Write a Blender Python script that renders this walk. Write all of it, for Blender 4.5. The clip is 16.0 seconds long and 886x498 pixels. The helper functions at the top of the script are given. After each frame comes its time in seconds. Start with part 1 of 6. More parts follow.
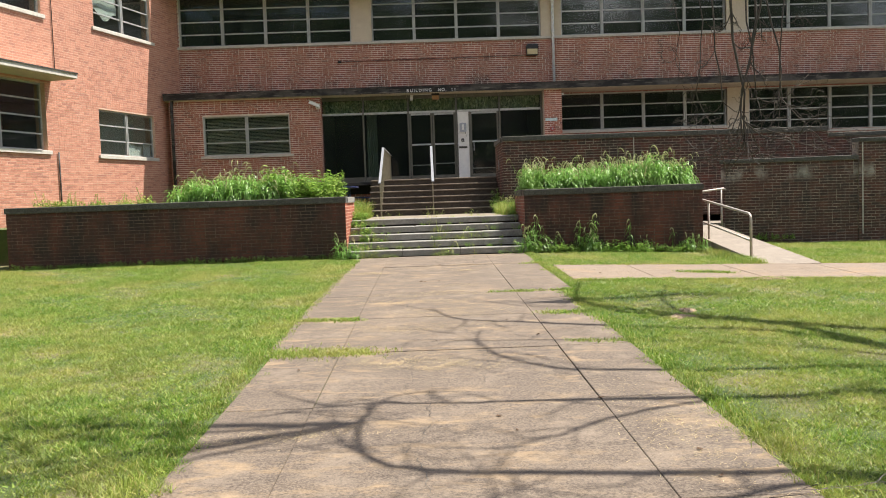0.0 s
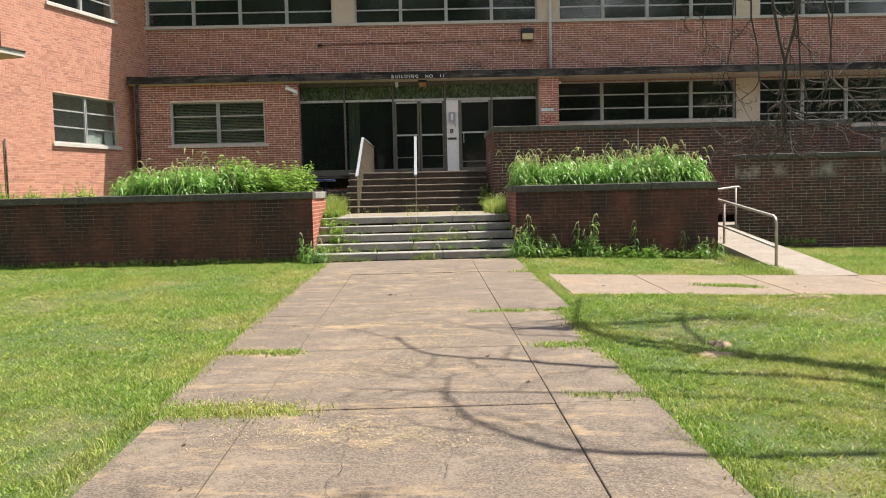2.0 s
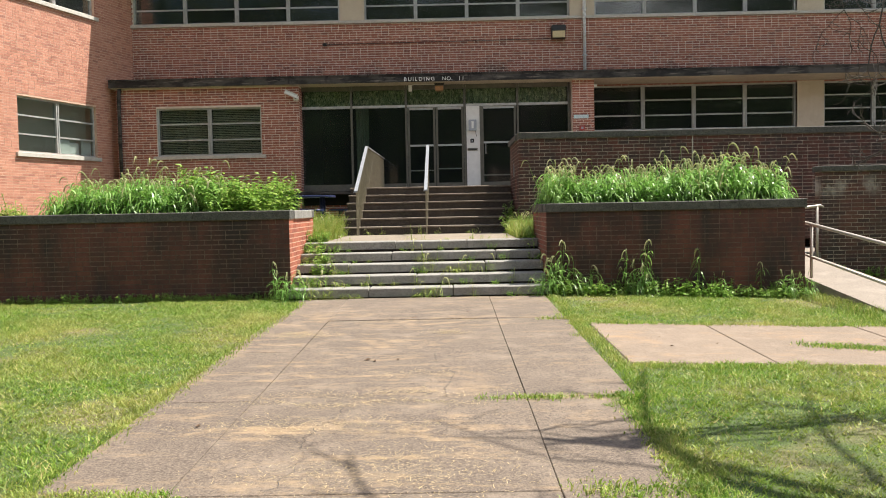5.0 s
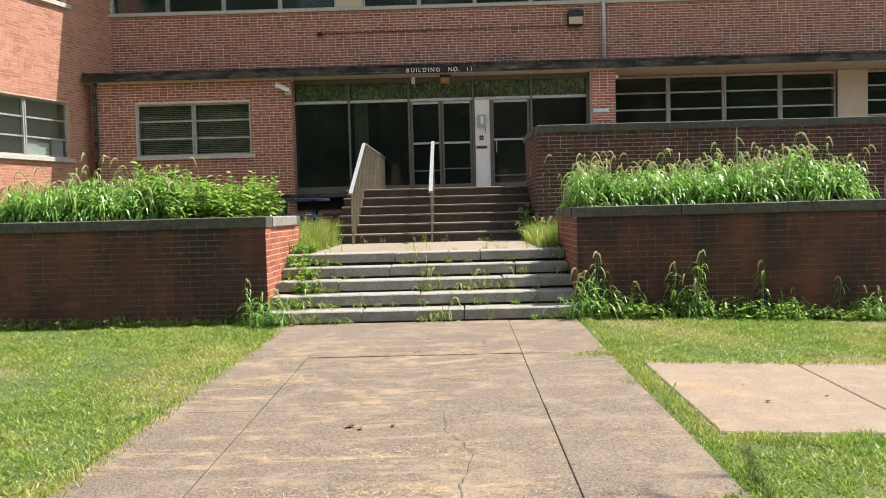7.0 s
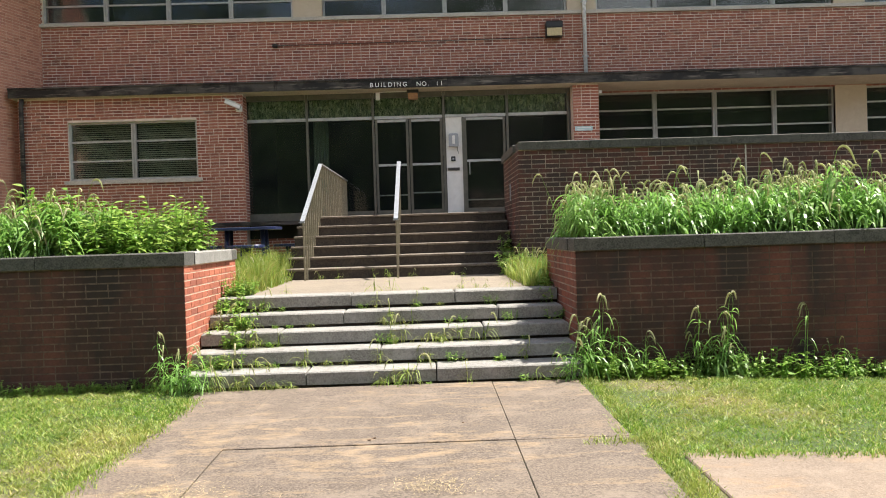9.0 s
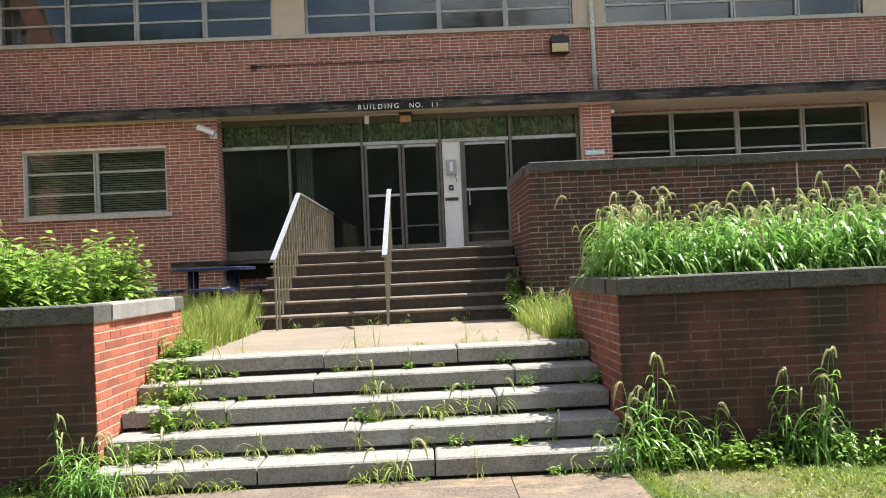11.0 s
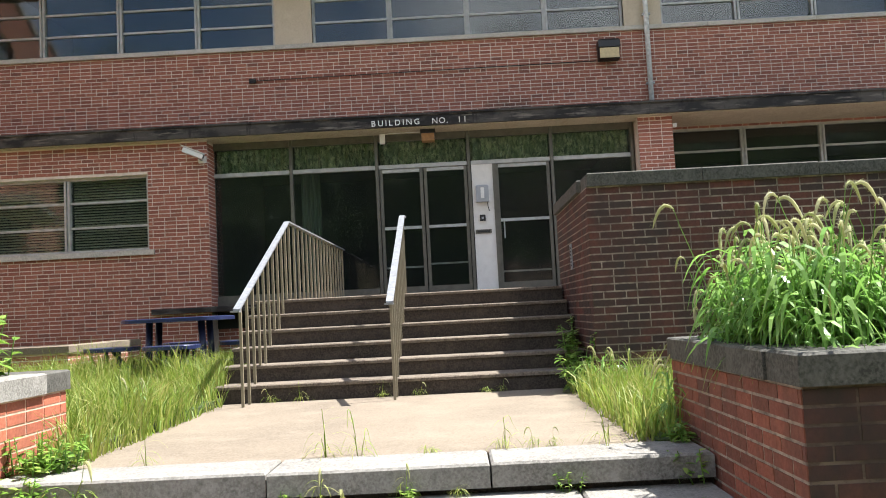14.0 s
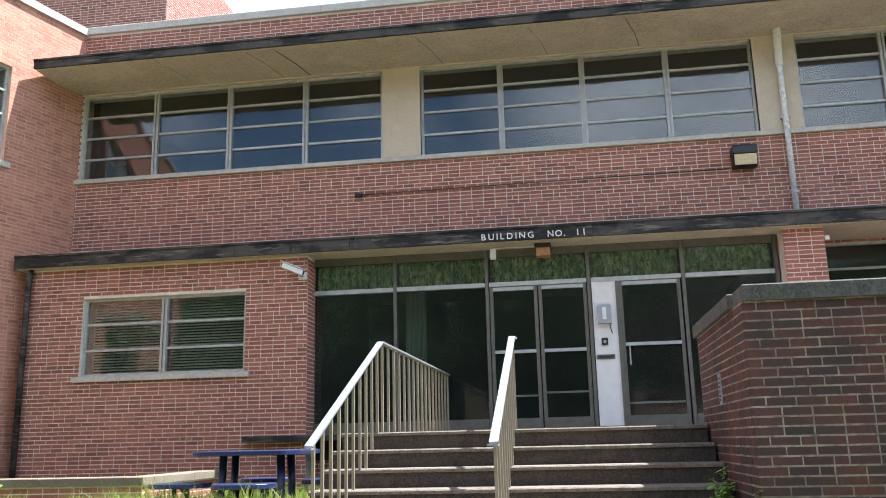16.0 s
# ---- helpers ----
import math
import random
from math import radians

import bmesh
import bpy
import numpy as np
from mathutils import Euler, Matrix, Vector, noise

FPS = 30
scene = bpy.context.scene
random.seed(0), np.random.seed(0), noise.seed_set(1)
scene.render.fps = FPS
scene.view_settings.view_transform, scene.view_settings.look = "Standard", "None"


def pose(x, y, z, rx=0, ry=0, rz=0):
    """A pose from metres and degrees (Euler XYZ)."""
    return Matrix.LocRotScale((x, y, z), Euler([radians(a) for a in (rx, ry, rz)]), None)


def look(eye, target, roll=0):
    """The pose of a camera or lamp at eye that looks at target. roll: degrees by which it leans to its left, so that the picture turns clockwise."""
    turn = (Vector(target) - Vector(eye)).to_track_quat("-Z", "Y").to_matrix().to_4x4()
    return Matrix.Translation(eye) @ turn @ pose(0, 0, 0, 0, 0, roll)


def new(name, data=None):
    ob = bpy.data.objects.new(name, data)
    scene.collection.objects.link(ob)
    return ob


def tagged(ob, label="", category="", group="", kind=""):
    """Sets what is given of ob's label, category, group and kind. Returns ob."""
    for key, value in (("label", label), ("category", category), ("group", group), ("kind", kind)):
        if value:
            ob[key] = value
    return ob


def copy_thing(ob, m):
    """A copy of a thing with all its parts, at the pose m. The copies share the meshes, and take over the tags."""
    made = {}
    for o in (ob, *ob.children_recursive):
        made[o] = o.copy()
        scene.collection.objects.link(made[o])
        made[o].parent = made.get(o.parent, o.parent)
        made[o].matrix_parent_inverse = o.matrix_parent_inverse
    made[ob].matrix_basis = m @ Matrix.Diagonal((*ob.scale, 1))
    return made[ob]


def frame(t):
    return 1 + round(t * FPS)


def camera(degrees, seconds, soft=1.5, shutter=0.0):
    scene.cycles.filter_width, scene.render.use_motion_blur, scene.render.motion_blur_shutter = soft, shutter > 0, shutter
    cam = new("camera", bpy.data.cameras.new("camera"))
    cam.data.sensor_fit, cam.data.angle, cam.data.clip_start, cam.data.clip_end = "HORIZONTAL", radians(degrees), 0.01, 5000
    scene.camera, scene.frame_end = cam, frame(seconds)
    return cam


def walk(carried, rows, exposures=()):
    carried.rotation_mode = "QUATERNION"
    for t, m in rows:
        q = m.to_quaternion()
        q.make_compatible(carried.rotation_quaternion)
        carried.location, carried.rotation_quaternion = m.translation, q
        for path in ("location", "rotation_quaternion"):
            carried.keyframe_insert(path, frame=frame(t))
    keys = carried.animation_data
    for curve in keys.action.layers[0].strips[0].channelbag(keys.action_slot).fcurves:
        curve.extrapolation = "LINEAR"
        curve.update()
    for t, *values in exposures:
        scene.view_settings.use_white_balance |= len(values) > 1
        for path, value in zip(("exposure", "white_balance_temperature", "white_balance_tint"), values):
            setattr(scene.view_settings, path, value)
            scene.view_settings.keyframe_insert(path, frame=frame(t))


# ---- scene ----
cam = camera(55.1, 16.0, soft=1.0)
METRES, EYE, TILT, LEAN, TURN = 15.5, 1.5, 0.0, 0.0, -0.9
ROWS = [
    (0.0, 0.0, 0.0, 0.0, -0.12, -3.48, 1.97),
    (0.5, 0.0031, 0.0325, 0.001, 0.32, -3.65, 2.06),
    (1.0, 0.0043, 0.0663, 0.0018, -0.08, -4.2, 2.4),
    (1.5, 0.0093, 0.0995, 0.0021, -0.3, -4.07, 2.02),
    (2.0, 0.0164, 0.1334, 0.0024, -0.48, -3.91, 1.35),
    (2.5, 0.0218, 0.1659, 0.0037, -2.33, -3.72, 1.48),
    (3.0, 0.0271, 0.1982, 0.0047, -2.07, -2.17, 1.25),
    (3.5, 0.0295, 0.2337, 0.0045, -1.34, -1.47, 1.72),
    (4.0, 0.0332, 0.2679, 0.0039, -0.96, -2.39, 1.71),
    (4.5, 0.0337, 0.3029, 0.0044, 1.02, -2.8, 0.87),
    (7.0, 0.0275, 0.4723, 0.0063, 1.72, -2.6, 1.47),
    (7.5, 0.0252, 0.5061, 0.0078, -0.14, -2.26, 0.86),
    (8.0, 0.0272, 0.5392, 0.0093, -0.32, -1.89, 1.5),
    (8.5, 0.026, 0.5707, 0.0105, -0.42, -1.88, 2.06),
    (9.0, 0.0267, 0.601, 0.0109, -0.27, -0.97, 1.8),
    (11.5, 0.0288, 0.7586, 0.0156, -0.18, 2.08, 2.91),
    (12.0, 0.0314, 0.7884, 0.0174, 3.06, 2.82, 2.31),
    (12.5, 0.0324, 0.8212, 0.0182, 4.05, 2.7, 2.89),
    (13.0, 0.0345, 0.8506, 0.019, 3.55, 4.11, 3.62),
    (13.5, 0.0346, 0.8824, 0.019, 3.99, 4.55, 2.48),
    (14.0, 0.0327, 0.9098, 0.0203, 1.88, 4.19, 2.91),
    (14.5, 0.0346, 0.9376, 0.0213, 1.32, 4.66, 3.48),
    (15.0, 0.0333, 0.9608, 0.0229, 2.47, 7.09, 3.53),
    (15.5, 0.0295, 0.9812, 0.0261, 4.56, 10.46, 2.64),
    (16.0, 0.0298, 0.9956, 0.0275, 9.52, 12.85, 1.34),
]
walk(cam, [(t, pose(0, 0, EYE, TILT, LEAN, TURN) @ pose(METRES * x, METRES * y, METRES * z, 90 + pitch, roll, yaw)) for t, x, y, z, yaw, pitch, roll in ROWS],
     [(0.0, 1.12, 6500, 10), (2.5, 1.15, 6500, 10), (5.0, 1.16, 6500, 10), (9.0, 1.32, 6400, 10), (13.0, 1.5, 6150, 10), (15.0, 1.6, 5950, 10), (16.0, 1.88, 5650, 10)])

# ---- world, sun, exposure ----
SUN = Vector((0.475, 0.153, 1.0)).normalized()
world = bpy.data.worlds.new("sky")
scene.world = world
world.use_nodes = True
wn, wl = world.node_tree.nodes, world.node_tree.links
wn.clear()
sky = wn.new("ShaderNodeTexSky")
sky.sky_type, sky.sun_disc = "NISHITA", False
sky.sun_elevation = math.asin(SUN.z)
sky.sun_rotation = math.atan2(SUN.x, SUN.y)
cloud = wn.new("ShaderNodeTexNoise")
cloud.inputs["Scale"].default_value, cloud.inputs["Detail"].default_value = 2.6, 8.0
cloud_ramp = wn.new("ShaderNodeValToRGB")
cloud_ramp.color_ramp.elements[0].position, cloud_ramp.color_ramp.elements[1].position = 0.47, 0.63
sky_mix = wn.new("ShaderNodeMix")
sky_mix.data_type = "RGBA"
sky_mix.inputs[7].default_value = (10.5, 10.6, 10.8, 1)
back = wn.new("ShaderNodeBackground")
back.inputs["Strength"].default_value = 0.070
wout = wn.new("ShaderNodeOutputWorld")
wl.new(cloud.outputs["Fac"], cloud_ramp.inputs["Fac"])
wl.new(cloud_ramp.outputs["Color"], sky_mix.inputs[0])
wl.new(sky.outputs["Color"], sky_mix.inputs[6])
wl.new(sky_mix.outputs[2], back.inputs["Color"])
wl.new(back.outputs["Background"], wout.inputs["Surface"])
sun = new("sun", bpy.data.lights.new("sun", "SUN"))
sun.data.energy, sun.data.angle, sun.data.color = 5.0, radians(0.53), (1.0, 0.95, 0.86)
sun.matrix_world = look(SUN * 60, (0, 0, 0))


# ---- materials ----
class Mat:
    """A node material put together step by step."""

    def __init__(self, name, rough=0.8, metal=0.0, spec=0.5):
        self.m = bpy.data.materials.new(name)
        self.m.use_nodes = True
        self.n, self.l = self.m.node_tree.nodes, self.m.node_tree.links
        self.b = self.n["Principled BSDF"]
        self.b.inputs["Roughness"].default_value = rough
        self.b.inputs["Metallic"].default_value = metal
        self.b.inputs["Specular IOR Level"].default_value = spec
        self.pos = self.n.new("ShaderNodeNewGeometry").outputs["Position"]
        self.height = None

    def put(self, socket, value):
        if isinstance(value, (int, float)):
            socket.default_value = value
        elif isinstance(value, tuple):
            socket.default_value = (*value, 1) if len(value) == 3 and socket.type == "RGBA" else value
        else:
            self.l.new(value, socket)

    def vec(self, scale):
        v = self.n.new("ShaderNodeVectorMath")
        v.operation = "MULTIPLY"
        self.l.new(self.pos, v.inputs[0])
        v.inputs[1].default_value = scale
        return v.outputs[0]

    def noise(self, scale, detail=4.0, stretch=(1, 1, 1), lo=0.0, hi=1.0, rough=0.6):
        t = self.n.new("ShaderNodeTexNoise")
        t.inputs["Scale"].default_value, t.inputs["Detail"].default_value = scale, detail
        t.inputs["Roughness"].default_value = rough
        self.l.new(self.vec(stretch), t.inputs["Vector"])
        if (lo, hi) == (0.0, 1.0):
            return t.outputs["Fac"]
        r = self.n.new("ShaderNodeMapRange")
        r.inputs["From Min"].default_value, r.inputs["From Max"].default_value = lo, hi
        self.l.new(t.outputs["Fac"], r.inputs["Value"])
        return r.outputs["Result"]

    def voronoi(self, scale, lo, hi, stretch=(1, 1, 1), out="Distance"):
        t = self.n.new("ShaderNodeTexVoronoi")
        t.inputs["Scale"].default_value = scale
        self.l.new(self.vec(stretch), t.inputs["Vector"])
        r = self.n.new("ShaderNodeMapRange")
        r.inputs["From Min"].default_value, r.inputs["From Max"].default_value = lo, hi
        self.l.new(t.outputs[out], r.inputs["Value"])
        return r.outputs["Result"]

    def math(self, op, a, b=0.0):
        t = self.n.new("ShaderNodeMath")
        t.operation = op
        self.put(t.inputs[0], a)
        self.put(t.inputs[1], b)
        return t.outputs[0]

    def mix(self, fac, a, b, mode="MIX"):
        t = self.n.new("ShaderNodeMix")
        t.data_type, t.blend_type, t.clamp_factor = "RGBA", mode, True
        self.put(t.inputs[0], fac)
        self.put(t.inputs[6], a)
        self.put(t.inputs[7], b)
        return t.outputs[2]

    def ramp(self, fac, stops):
        t = self.n.new("ShaderNodeValToRGB")
        e = t.color_ramp.elements
        while len(e) < len(stops):
            e.new(0.5)
        for i, (p, c) in enumerate(stops):
            e[i].position, e[i].color = p, (*c, 1)
        self.l.new(fac, t.inputs["Fac"])
        return t.outputs["Color"]

    def rand(self):
        """A number for each piece, be it an object or an island of a mesh."""
        a = self.n.new("ShaderNodeObjectInfo").outputs["Random"]
        b = self.n.new("ShaderNodeNewGeometry").outputs["Random Per Island"]
        return self.math("FRACT", self.math("ADD", a, b))

    def bump(self, height, strength, dist=0.01):
        t = self.n.new("ShaderNodeBump")
        t.inputs["Strength"].default_value, t.inputs["Distance"].default_value = strength, dist
        self.l.new(height, t.inputs["Height"])
        self.l.new(t.outputs["Normal"], self.b.inputs["Normal"])

    def done(self, colour, rough=None):
        self.put(self.b.inputs["Base Color"], colour)
        if rough is not None:
            self.put(self.b.inputs["Roughness"], rough)
        return self.m


def brick_material(name, stops, stain, stain_lo, stain_hi, band=None):
    """band: (z0, z1, colour, lo, hi), a streak of soot or lime along the wall."""
    k = Mat(name, 0.85)
    c = k.ramp(k.rand(), stops)
    c = k.mix(k.noise(45, 5, lo=0.35, hi=0.75), c, (0.62, 0.52, 0.46), "MULTIPLY")
    c = k.mix(k.noise(2.2, 6, (1, 1, 0.35), stain_lo, stain_hi), c, stain)
    c = k.mix(k.math("MULTIPLY", k.noise(0.7, 7, (1, 1, 0.8), stain_lo + 0.12, stain_hi + 0.06, 0.65), 0.8), c, tuple(v * 0.6 for v in stain))
    if band:
        split = k.n.new("ShaderNodeSeparateXYZ")
        k.l.new(k.pos, split.inputs[0])
        mid, half = (band[0] + band[1]) / 2, (band[1] - band[0]) / 2
        off = k.math("DIVIDE", k.math("ABSOLUTE", k.math("SUBTRACT", split.outputs["Z"], mid)), half)
        within = k.math("MAXIMUM", k.math("SUBTRACT", 1.0, off), 0.0)
        patch = k.noise(1.3, 8, (1, 1, 0.5), band[3], band[4], 0.7)
        c = k.mix(k.math("MINIMUM", k.math("MULTIPLY", k.math("MULTIPLY", within, patch), 1.8), 0.9), c, band[2])
    k.bump(k.noise(130, 5), 0.5, 0.004)
    return k.done(c)


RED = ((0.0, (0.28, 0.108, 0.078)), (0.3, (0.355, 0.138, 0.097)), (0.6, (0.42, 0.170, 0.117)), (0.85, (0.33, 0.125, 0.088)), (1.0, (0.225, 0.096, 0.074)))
# Planter reds: brighter copy for its sunlit end, darker copy for its shaded front.
END_LIT = ((0.0, (0.33, 0.098, 0.058)), (0.3, (0.42, 0.128, 0.072)), (0.6, (0.49, 0.158, 0.088)), (0.85, (0.38, 0.113, 0.064)), (1.0, (0.27, 0.086, 0.055)))
PLANTER_SHADE = ((0.0, (0.135, 0.046, 0.032)), (0.3, (0.175, 0.058, 0.039)), (0.6, (0.21, 0.071, 0.046)), (0.85, (0.165, 0.055, 0.038)), (1.0, (0.12, 0.043, 0.032)))
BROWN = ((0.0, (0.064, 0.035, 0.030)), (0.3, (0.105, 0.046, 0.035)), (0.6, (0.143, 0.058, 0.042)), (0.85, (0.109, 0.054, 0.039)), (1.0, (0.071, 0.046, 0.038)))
M_BRICK = brick_material("facade_brick", RED, (0.10, 0.06, 0.05), 0.66, 0.95, (5.0, 5.75, (0.05, 0.034, 0.028), 0.5, 0.72))
M_BRICK_PL = brick_material("planter_brick", PLANTER_SHADE, (0.032, 0.020, 0.016), 0.35, 0.62)
# Wing copy of the facade red, made paler to hold the sunshine on it.
WING_LIT = ((0.0, (0.46, 0.205, 0.140)), (0.3, (0.57, 0.268, 0.184)), (0.6, (0.63, 0.31, 0.215)), (0.85, (0.53, 0.243, 0.17)), (1.0, (0.40, 0.185, 0.135)))
M_BRICK_WING = brick_material("sunlit_wing_brick", WING_LIT, (0.16, 0.085, 0.06), 0.66, 0.95)
M_BRICK_END = brick_material("sunlit_planter_end_brick", END_LIT, (0.14, 0.06, 0.042), 0.48, 0.85)
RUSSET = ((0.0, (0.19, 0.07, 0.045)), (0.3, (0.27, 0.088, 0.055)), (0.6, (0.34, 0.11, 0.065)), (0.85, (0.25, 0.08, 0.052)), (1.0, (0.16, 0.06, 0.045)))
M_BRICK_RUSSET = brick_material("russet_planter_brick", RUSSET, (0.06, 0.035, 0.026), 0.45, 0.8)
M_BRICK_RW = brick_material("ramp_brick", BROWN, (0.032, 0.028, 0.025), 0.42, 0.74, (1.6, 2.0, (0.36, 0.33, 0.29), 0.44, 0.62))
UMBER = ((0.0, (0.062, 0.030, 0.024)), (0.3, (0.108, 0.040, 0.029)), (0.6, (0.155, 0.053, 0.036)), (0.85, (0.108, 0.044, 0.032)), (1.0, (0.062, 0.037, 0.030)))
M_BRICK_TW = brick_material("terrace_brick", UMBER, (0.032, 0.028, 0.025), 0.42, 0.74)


def mortar_material(name, colour, dark):
    k = Mat(name, 0.95)
    c = k.mix(k.noise(3, 5, lo=0.35, hi=0.75), colour, dark)
    c = k.mix(k.math("MULTIPLY", k.noise(14, 5, (1, 1, 1.6), 0.46, 0.62, 0.7), 0.75), c, dark)
    k.bump(k.noise(200, 4), 0.4, 0.003)
    return k.done(c)


M_MORTAR = mortar_material("mortar", (0.78, 0.69, 0.60), (0.58, 0.49, 0.41))
# Mortar copy for sunlit faces, with the sun put into its colour.
M_MORTAR_WING = mortar_material("sunlit_mortar", (0.68, 0.46, 0.345), (0.52, 0.33, 0.24))
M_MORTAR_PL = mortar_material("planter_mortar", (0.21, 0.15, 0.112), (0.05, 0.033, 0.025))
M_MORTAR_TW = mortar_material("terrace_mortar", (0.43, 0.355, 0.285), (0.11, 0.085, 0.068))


def concrete_material(name, base, dark, light, stain_scale=1.5, grit=90, straw=None):
    k = Mat(name, 0.9)
    c = k.mix(k.noise(stain_scale, 7, lo=0.35, hi=0.7), base, dark)
    c = k.mix(k.noise(stain_scale * 3.3, 6, lo=0.5, hi=0.75), c, light)
    speck = k.noise(grit, 3, lo=0.36, hi=0.62)
    c = k.mix(k.math("MULTIPLY", speck, 0.75), c, light)
    c = k.mix(k.math("MULTIPLY", k.noise(grit * 0.45, 4, lo=0.5, hi=0.7), 0.5), c, dark)
    dot = k.voronoi(grit * 0.8, 0.12, 0.2)
    c = k.mix(dot, k.mix(0.6 if straw else 0.2, c, tuple(min(0.8, v * 1.35) for v in light)), c)
    c = k.mix(k.voronoi(grit * 0.37, 0.1, 0.16), k.mix(0.6 if straw else 0.3, c, tuple(v * 0.4 for v in dark)), c)
    if straw:
        # silt left in wavy tide lines by the rain, and a broad thin film of it
        film = k.noise(0.8, 6, (1, 1, 1), 0.42, 0.62, 0.6)
        ripple = k.math("ABSOLUTE", k.math("SUBTRACT", k.noise(1.1, 5, (0.55, 2.3, 1), rough=0.55), 0.5))
        lines = k.n.new("ShaderNodeMapRange")
        lines.inputs["From Min"].default_value, lines.inputs["From Max"].default_value = 0.035, 0.006
        k.l.new(ripple, lines.inputs["Value"])
        broken = k.noise(9, 6, lo=0.36, hi=0.6)
        c = k.mix(k.math("MULTIPLY", k.math("MULTIPLY", lines.outputs["Result"], film), k.math("MULTIPLY", broken, 0.6)), c, straw)
        c = k.mix(k.math("MULTIPLY", k.noise(1.9, 8, (0.7, 1.6, 1), 0.55, 0.66, 0.75), 0.62), c, straw)
    k.bump(k.noise(grit, 5), 0.6, 0.006)
    return k.done(c)


M_PATH = concrete_material("weathered_path_concrete", (0.098, 0.072, 0.052), (0.042, 0.030, 0.023), (0.200, 0.155, 0.115), 0.9, 70, (0.33, 0.228, 0.128))
M_SIDE = concrete_material("tan_side_path_concrete", (0.175, 0.127, 0.09), (0.105, 0.076, 0.055), (0.24, 0.185, 0.135), 1.2, 80, (0.30, 0.19, 0.10))
M_LANDING = concrete_material("pale_landing_concrete", (0.200, 0.160, 0.115), (0.120, 0.094, 0.067), (0.25, 0.205, 0.152), 0.9, 90)
M_STEP = concrete_material("grey_step_stone", (0.225, 0.212, 0.188), (0.115, 0.106, 0.092), (0.31, 0.292, 0.264), 2.2, 70)
M_STEP_UP = concrete_material("brown_stained_concrete", (0.154, 0.120, 0.089), (0.056, 0.041, 0.031), (0.233, 0.191, 0.145), 3.0, 70)
# Risers and core: dirt plus shade, both put into one dark colour.
M_RISER = concrete_material("shade_and_dirt_concrete", (0.048, 0.036, 0.027), (0.013, 0.010, 0.008), (0.085, 0.066, 0.050), 2.0, 60)
M_COPING = concrete_material("grey_coping_stone", (0.060, 0.056, 0.046), (0.020, 0.0195, 0.0155), (0.125, 0.118, 0.102), 2.6, 60)
M_SILL = concrete_material("limestone_sill", (0.50, 0.46, 0.40), (0.34, 0.31, 0.27), (0.60, 0.56, 0.50), 3.0, 60)
M_STUCCO = concrete_material("beige_stucco", (0.56, 0.47, 0.36), (0.47, 0.39, 0.29), (0.62, 0.54, 0.43), 1.5, 60)
M_SOFFIT = concrete_material("stained_soffit_plaster", (0.500, 0.430, 0.330), (0.320, 0.260, 0.190), (0.600, 0.530, 0.420), 0.9, 40)


def fascia_material():
    k = Mat("dark_weathered_fascia", 0.75)
    c = k.mix(k.noise(1.7, 8, (1, 1, 2), 0.44, 0.56), (0.060, 0.053, 0.047), (0.008, 0.007, 0.0065))
    c = k.mix(k.noise(6, 6, (0.35, 1, 4), 0.57, 0.68), c, (0.16, 0.142, 0.122))
    c = k.mix(k.noise(11, 4, (1, 1, 0.2), 0.6, 0.7), c, (0.012, 0.010, 0.009))
    return k.done(c)


M_FASCIA = fascia_material()


def plain(name, colour, rough=0.5, metal=0.0, vary=0.25, scale=9):
    k = Mat(name, rough, metal)
    c = k.mix(k.noise(scale, 6, lo=0.35, hi=0.75), colour, tuple(x * (1 - vary) for x in colour))
    k.bump(k.noise(scale * 9, 3), 0.08, 0.002)
    return k.done(c)


M_ALU = plain("dull_aluminium", (0.49, 0.49, 0.475), 0.45, 0.3, 0.35)
M_ALU_DARK = plain("bronze_grey_frame", (0.15, 0.142, 0.118), 0.45, 0.3, 0.35)
M_GALV = plain("galvanised_steel", (0.50, 0.52, 0.53), 0.42, 0.6, 0.35)
M_RAIL = plain("tan_painted_steel", (0.27, 0.232, 0.16), 0.5, 0.15, 0.3)
M_RAILTOP = plain("worn_silver_handrail", (0.34, 0.35, 0.37), 0.45, 0.4, 0.45, 22)
M_PIPE_RAIL = plain("silver_pipe_rail", (0.5, 0.44, 0.38), 0.45, 0.3, 0.35)
M_PEEL = plain("peeling_white_paint", (0.80, 0.82, 0.84), 0.5, 0.0, 0.5, 14)
M_WHITE = plain("white_painted_panel", (0.74, 0.73, 0.70), 0.5, 0, 0.12)
# Near-black room colours: the gloom of unlit rooms is put into them.
M_DARK = plain("unlit_room_gloom", (0.025, 0.027, 0.025), 0.9, 0, 0.4, 2)
M_ROOMWALL = plain("gloomy_green_wall", (0.022, 0.029, 0.025), 0.9, 0, 0.3, 2)
M_BLUE = plain("dark_blue_coated_steel", (0.028, 0.038, 0.11), 0.35, 0.1, 0.3)
M_BLACK = plain("black_plastic", (0.02, 0.02, 0.022), 0.4, 0, 0.2)
M_GREY = plain("grey_plastic", (0.36, 0.38, 0.41), 0.45, 0.1, 0.2)
M_YELLOWED = plain("yellowed_lamp_lens", (0.62, 0.50, 0.28), 0.4, 0, 0.25, 25)
M_RUST = plain("rust_stained_plastic", (0.42, 0.22, 0.09), 0.5, 0, 0.4, 25)
M_DRAPE = plain("faded_green_drape_cloth", (0.20, 0.24, 0.19), 0.9, 0, 0.3, 5)
M_BLIND = plain("olive_blind_slat", (0.50, 0.48, 0.33), 0.55, 0, 0.2, 4)
M_LETTER = plain("white_sign_letter", (0.82, 0.82, 0.80), 0.5, 0, 0.1)
